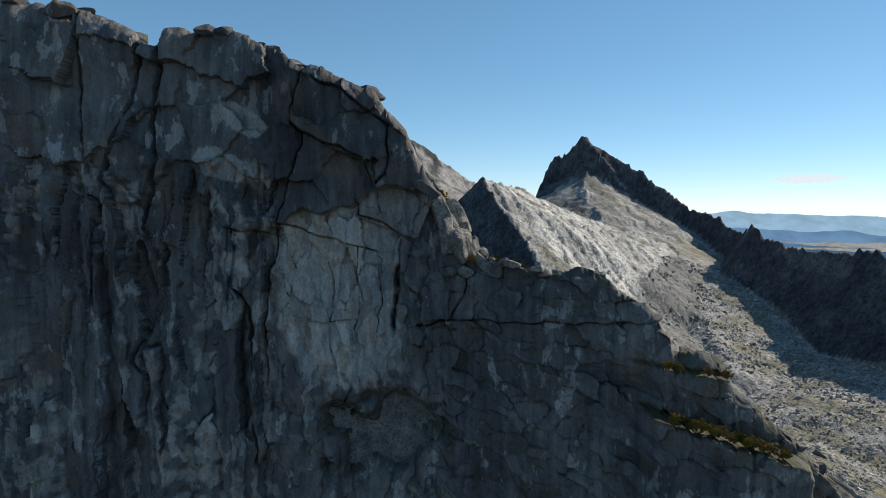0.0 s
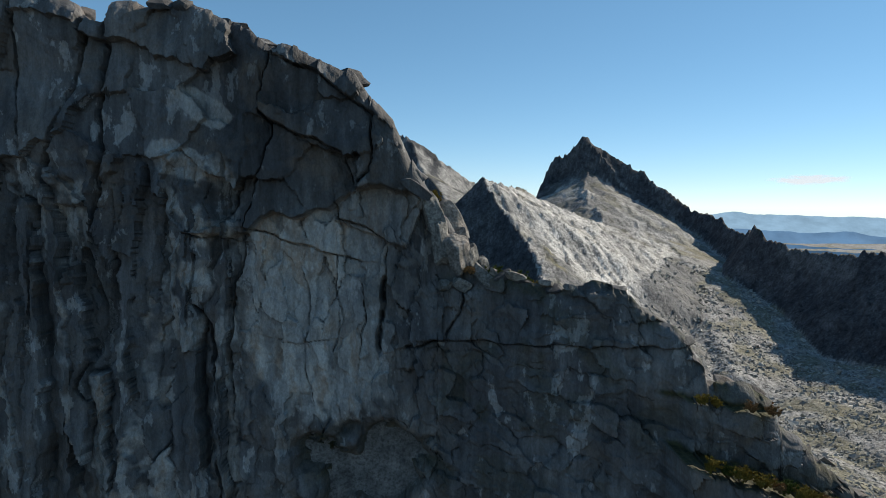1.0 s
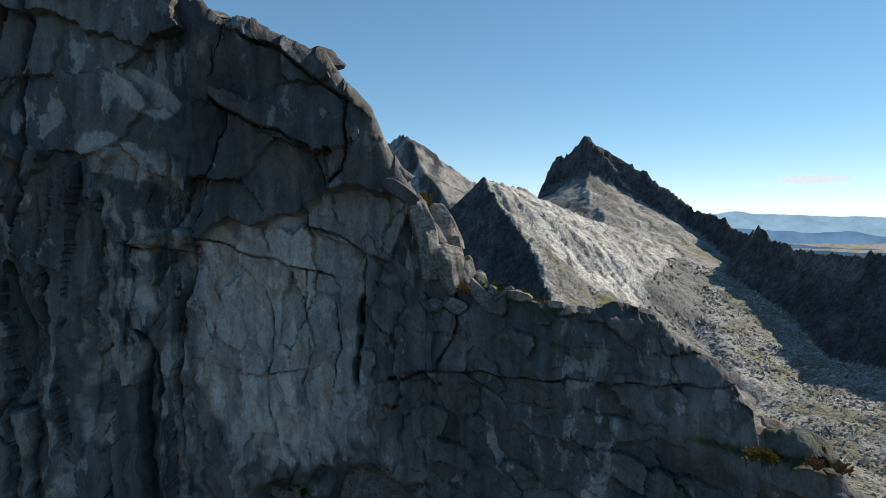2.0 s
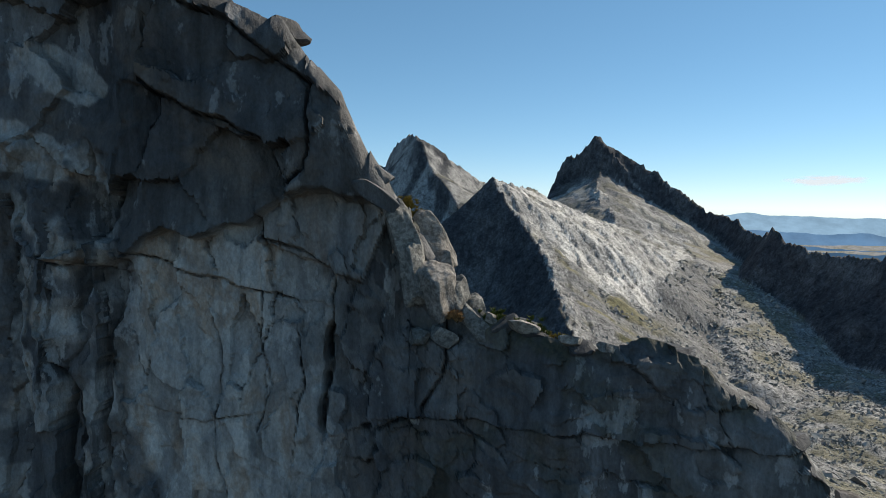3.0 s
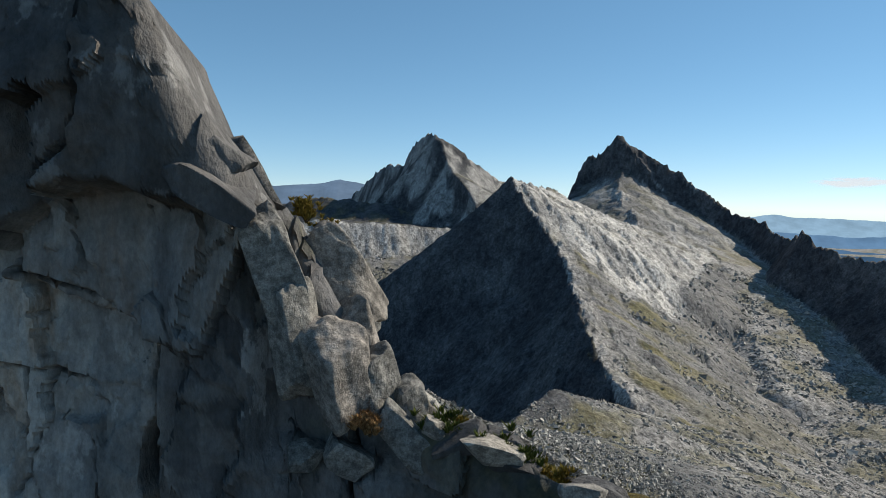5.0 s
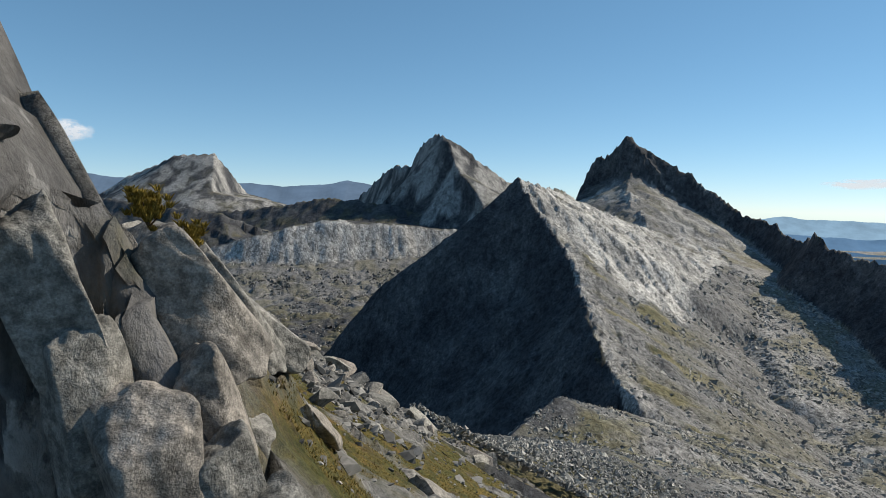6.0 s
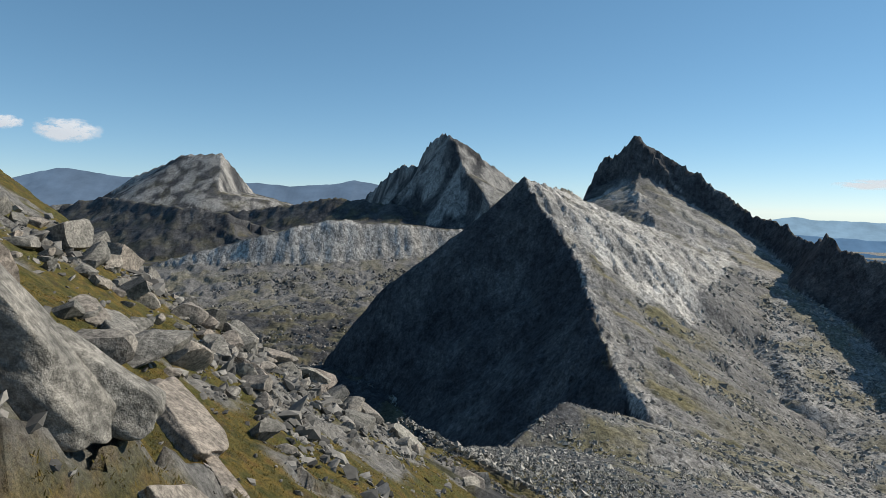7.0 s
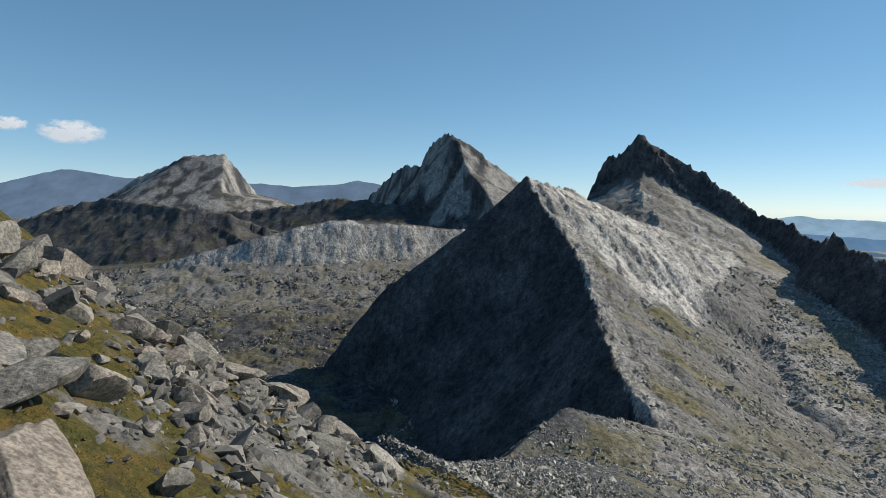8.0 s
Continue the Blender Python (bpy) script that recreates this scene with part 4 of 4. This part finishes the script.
# scree of the valley and the spur
n = 150000
ang, far = np.radians(gen.uniform(-8, 40, n)), 120 * (9.0 ** gen.random(n))
x, y = 6 + far * np.sin(ang), 45 + far * np.cos(ang)
z, which = land(x, y)
rib = x - np.interp(y, RIB_Y, RIB_X)
keep = (which == 0) | ((which == 1) & (rib > 6) & (y < np.interp(x, [60, 106, 131, 163, 223, 253, 305, 391], [800, 774, 734, 717, 723, 792, 897, 1072])))
keep &= (gen.random(n) < 0.3 + 0.7 * step(-0.35, 0.25, fbm(x, y, 60, 3, 421))) & (y > 170)
keep &= (gen.random(n) < 0.25 + 0.75 * step(30, 120, rib)) | (which == 0)
size = np.minimum(far * (0.0010 + gen.exponential(0.0009, n)), 4.5)
scatter("scree", "grey granite scree covering the valley slope", "scree", SHARDS, x[keep], y[keep], z[keep] + 0.2, size[keep] * 1.25, 13, stone_mix("scree_stone", (0.13, 0.129, 0.122), (0.46, 0.445, 0.4), 0.6))


# rubble of the far valley floor
n = 30000
ang, far = np.radians(gen.uniform(-40, -4, n)), 620 * (2.6 ** gen.random(n))
x, y = 6 + far * np.sin(ang), 45 + far * np.cos(ang)
z, which = land(x, y)
keep = (which == 0) & (fbm(x, y, 110, 4, 431) > -0.15)
scatter("valley_rubble", "grey rubble strewn over the valley floor", "rubble", SHARDS, x[keep], y[keep], z[keep] + 0.3, far[keep] * (0.0011 + gen.exponential(0.0010, int(keep.sum()))), 14, stone_mix("rubble_stone", (0.07, 0.07, 0.068), (0.30, 0.292, 0.276), 0.4))


# ---- plants ----
def leaf_material(name, dark, light):
    n = Nodes(name, 0.8, 0.1)
    r = n.tree.nodes.new("ShaderNodeNewGeometry").outputs["Random Per Island"]
    return n.done(n.ramp(r, [(0.0, dark), (1.0, light)]))


def blades(count, gen, spread, height, width, upright):
    """Thin bent leaves that fan out from a base."""
    a, lean = gen.uniform(0, 2 * np.pi, count), gen.uniform(0.1, 1.0, count) * upright
    r0 = spread * np.sqrt(gen.random(count))
    b = gen.uniform(0, 2 * np.pi, count)
    base = np.stack([r0 * np.cos(b), r0 * np.sin(b), np.zeros(count)], -1)
    h = height * gen.uniform(0.5, 1.1, count)
    tip = base + np.stack([np.cos(a) * lean * h, np.sin(a) * lean * h, h], -1)
    side = np.stack([-np.sin(a), np.cos(a), np.zeros(count)], -1) * width
    mid = (base * 0.45 + tip * 0.55) + np.array([0, 0, 0.1]) * h[:, None]
    return np.stack([base - side * 0.5, base + side * 0.5, mid + side * 0.6, tip, mid - side * 0.6], 1)


def shrub(x, y, z, size, seed, tone):
    g = np.random.default_rng(seed)
    root = tagged(new("shrub"), SHRUB_WORDS[tone], "shrub", "shrubs on the ridge")
    root.location = (x, y, z)
    stems, leaves = [], []
    bm = bmesh.new()
    for k in range(9):
        a, out = g.uniform(0, 2 * np.pi), g.uniform(0.2, 0.55) * size
        end = Vector((math.cos(a) * out, math.sin(a) * out, size * g.uniform(0.4, 0.8)))
        m = Matrix.Translation(end / 2) @ end.to_track_quat("Z", "Y").to_matrix().to_4x4()
        bmesh.ops.create_cone(bm, segments=5, radius1=0.03 * size, radius2=0.008 * size, depth=end.length, matrix=m)
        for j in range(7):
            c = np.array(end) * g.uniform(0.45, 1.1) + g.normal(0, 0.13 * size, 3)
            leaves.append(blades(26, g, 0.07 * size, 0.2 * size, 0.035 * size, 1.3) + c)
    me = bpy.data.meshes.new("stems")
    bm.to_mesh(me)
    bm.free()
    me.materials.append(BARK)
    part("stems", me, root, "thin brown stems")
    co = np.concatenate(leaves).reshape(-1, 3)
    part("leaves", mesh_of("leaves", co, np.arange(len(co)).reshape(-1, 5), LEAVES[tone], smooth=False), root)


def bark():
    n = Nodes("bark", 0.9, 0.1)
    return n.done(n.ramp(n.noise(30, 4), [(0.3, (0.05, 0.035, 0.02)), (0.7, (0.14, 0.1, 0.06))]))


BARK = bark()
LEAVES = [leaf_material("green_leaf", (0.035, 0.055, 0.012), (0.12, 0.13, 0.03)), leaf_material("yellow_leaf", (0.13, 0.10, 0.02), (0.30, 0.22, 0.05)), leaf_material("russet_leaf", (0.16, 0.08, 0.03), (0.36, 0.24, 0.12))]
SHRUB_WORDS = ["low green dwarf shrub between ridge rocks", "yellowing autumn dwarf shrub on a ledge", "dry russet shrub between ridge rocks"]
RIDGE_SHRUBS = [(5.4, 70.9, -6.3, 1.3, 0), (7.3, 70.4, -7.0, 1.5, 0), (8.3, 70.1, -7.2, 1.4, 0), (6.5, 71.6, -6.6, 0.9, 1), (9.5, 69.6, -7.6, 1.1, 1), (3.3, 70.4, -6.0, 1.0, 2), (10.6, 69.0, -8.0, 0.9, 2), (-0.2, 75.2, 1.2, 1.1, 1), (0.5, 76.0, 0.4, 1.0, 1), (11.8, 68.4, -8.2, 0.8, 0)]
LEDGE_SHRUBS = [(21.4, 56.9, -19.7, 1.2, 1), (22.6, 56.7, -20.1, 1.0, 0), (24.0, 56.8, -20.5, 1.2, 1), (25.4, 56.6, -20.9, 1.1, 1), (27.0, 56.7, -21.4, 1.2, 0), (28.6, 56.5, -21.9, 1.1, 1), (30.2, 56.6, -22.4, 1.1, 2), (31.8, 56.6, -22.9, 1.0, 1), (21.4, 59.3, -15.3, 1.0, 1), (22.6, 59.2, -15.5, 0.9, 1), (25.4, 59.2, -15.8, 0.9, 2), (27.2, 59.2, -16.1, 0.9, 2), (23.2, 56.2, -20.2, 1.0, 1), (24.8, 56.1, -20.7, 1.0, 1), (26.3, 56.2, -21.1, 1.0, 2), (27.8, 56.0, -21.6, 1.1, 1), (29.4, 56.1, -22.1, 1.0, 1)]
for k, (x, y, z, s, tone) in enumerate(RIDGE_SHRUBS + LEDGE_SHRUBS):
    shrub(x, y, z, s, 500 + k, tone)

# tufts of dry grass on the turf
g = np.random.default_rng(77)
n = 20000
x, y = g.uniform(-22, 14, n), 80 + 75 * g.random(n) ** 1.4
z, turf = slope_height(x, y)
keep = turf > 0.5
x, y, z = x[keep], y[keep], z[keep]
tuft = np.concatenate([blades(4, g, 0.16, 0.14, 0.03, 1.8) + np.array([a, b, c - 0.03]) for a, b, c in zip(x, y, z)])
co = tuft.reshape(-1, 3)
tagged(new("grass", mesh_of("grass", co, np.arange(len(co)).reshape(-1, 5), leaf_material("dry_grass", (0.10, 0.092, 0.028), (0.24, 0.17, 0.055)), smooth=False)), "tufts of dry yellow-green mountain grass", "grass", kind="stuff")


# ---- clouds ----
def cloud(x, y, z, wide, high, seed):
    n = Nodes("cloud_vapour", 1.0, 0.0)
    m = n.tree.nodes.new("ShaderNodeTexGradient")
    m.gradient_type = "SPHERICAL"
    n.place = n.tree.nodes.new("ShaderNodeTexCoord").outputs["Object"]
    n.link(n.place, m.inputs["Vector"])
    shape = n.mix(0.95, m.outputs["Fac"], n.ramp(n.noise(1.7 + 0.2 * seed, 9, (1.2, 1, 1.0), 0.7), [(0.35, 0.1), (0.6, 1.4)]), "MULTIPLY")
    alpha = n.ramp(shape, [(0.12, 0.0), (0.5, 0.8)])
    n.link(alpha, n.out.inputs["Alpha"])
    # the sunlit white of the cloud is put in as a glow over a dark base
    n.out.inputs["Emission Color"].default_value = (0.95, 0.96, 1.0, 1)
    n.out.inputs["Emission Strength"].default_value = 0.72
    n.out.inputs["Base Color"].default_value = (0.2, 0.2, 0.2, 1)
    u, v = np.meshgrid(np.linspace(-1, 1, 25), np.linspace(-1, 1, 13), indexing="ij")
    me = mesh_of("cloud", np.stack([u, 0.15 * (u * u + v * v), v], -1).reshape(-1, 3), grid_faces(*u.shape), n.mat)
    ob = new("cloud", me)
    ob.matrix_world = pose(x, y, z, 0, 0, math.degrees(math.atan2(-x, y))) @ Matrix.Diagonal((wide, wide, high, 1))
    ob.visible_shadow = False
    tagged(ob, "small white fair-weather cloud", "cloud", kind="structure")


for k, (x, y, z, wide, high) in enumerate([(-2355, 3500, 392, 210, 85), (-2723, 3500, 437, 110, 50), (2303, 4000, 182, 280, 42)]):
    cloud(x, y, z, wide, high, k)
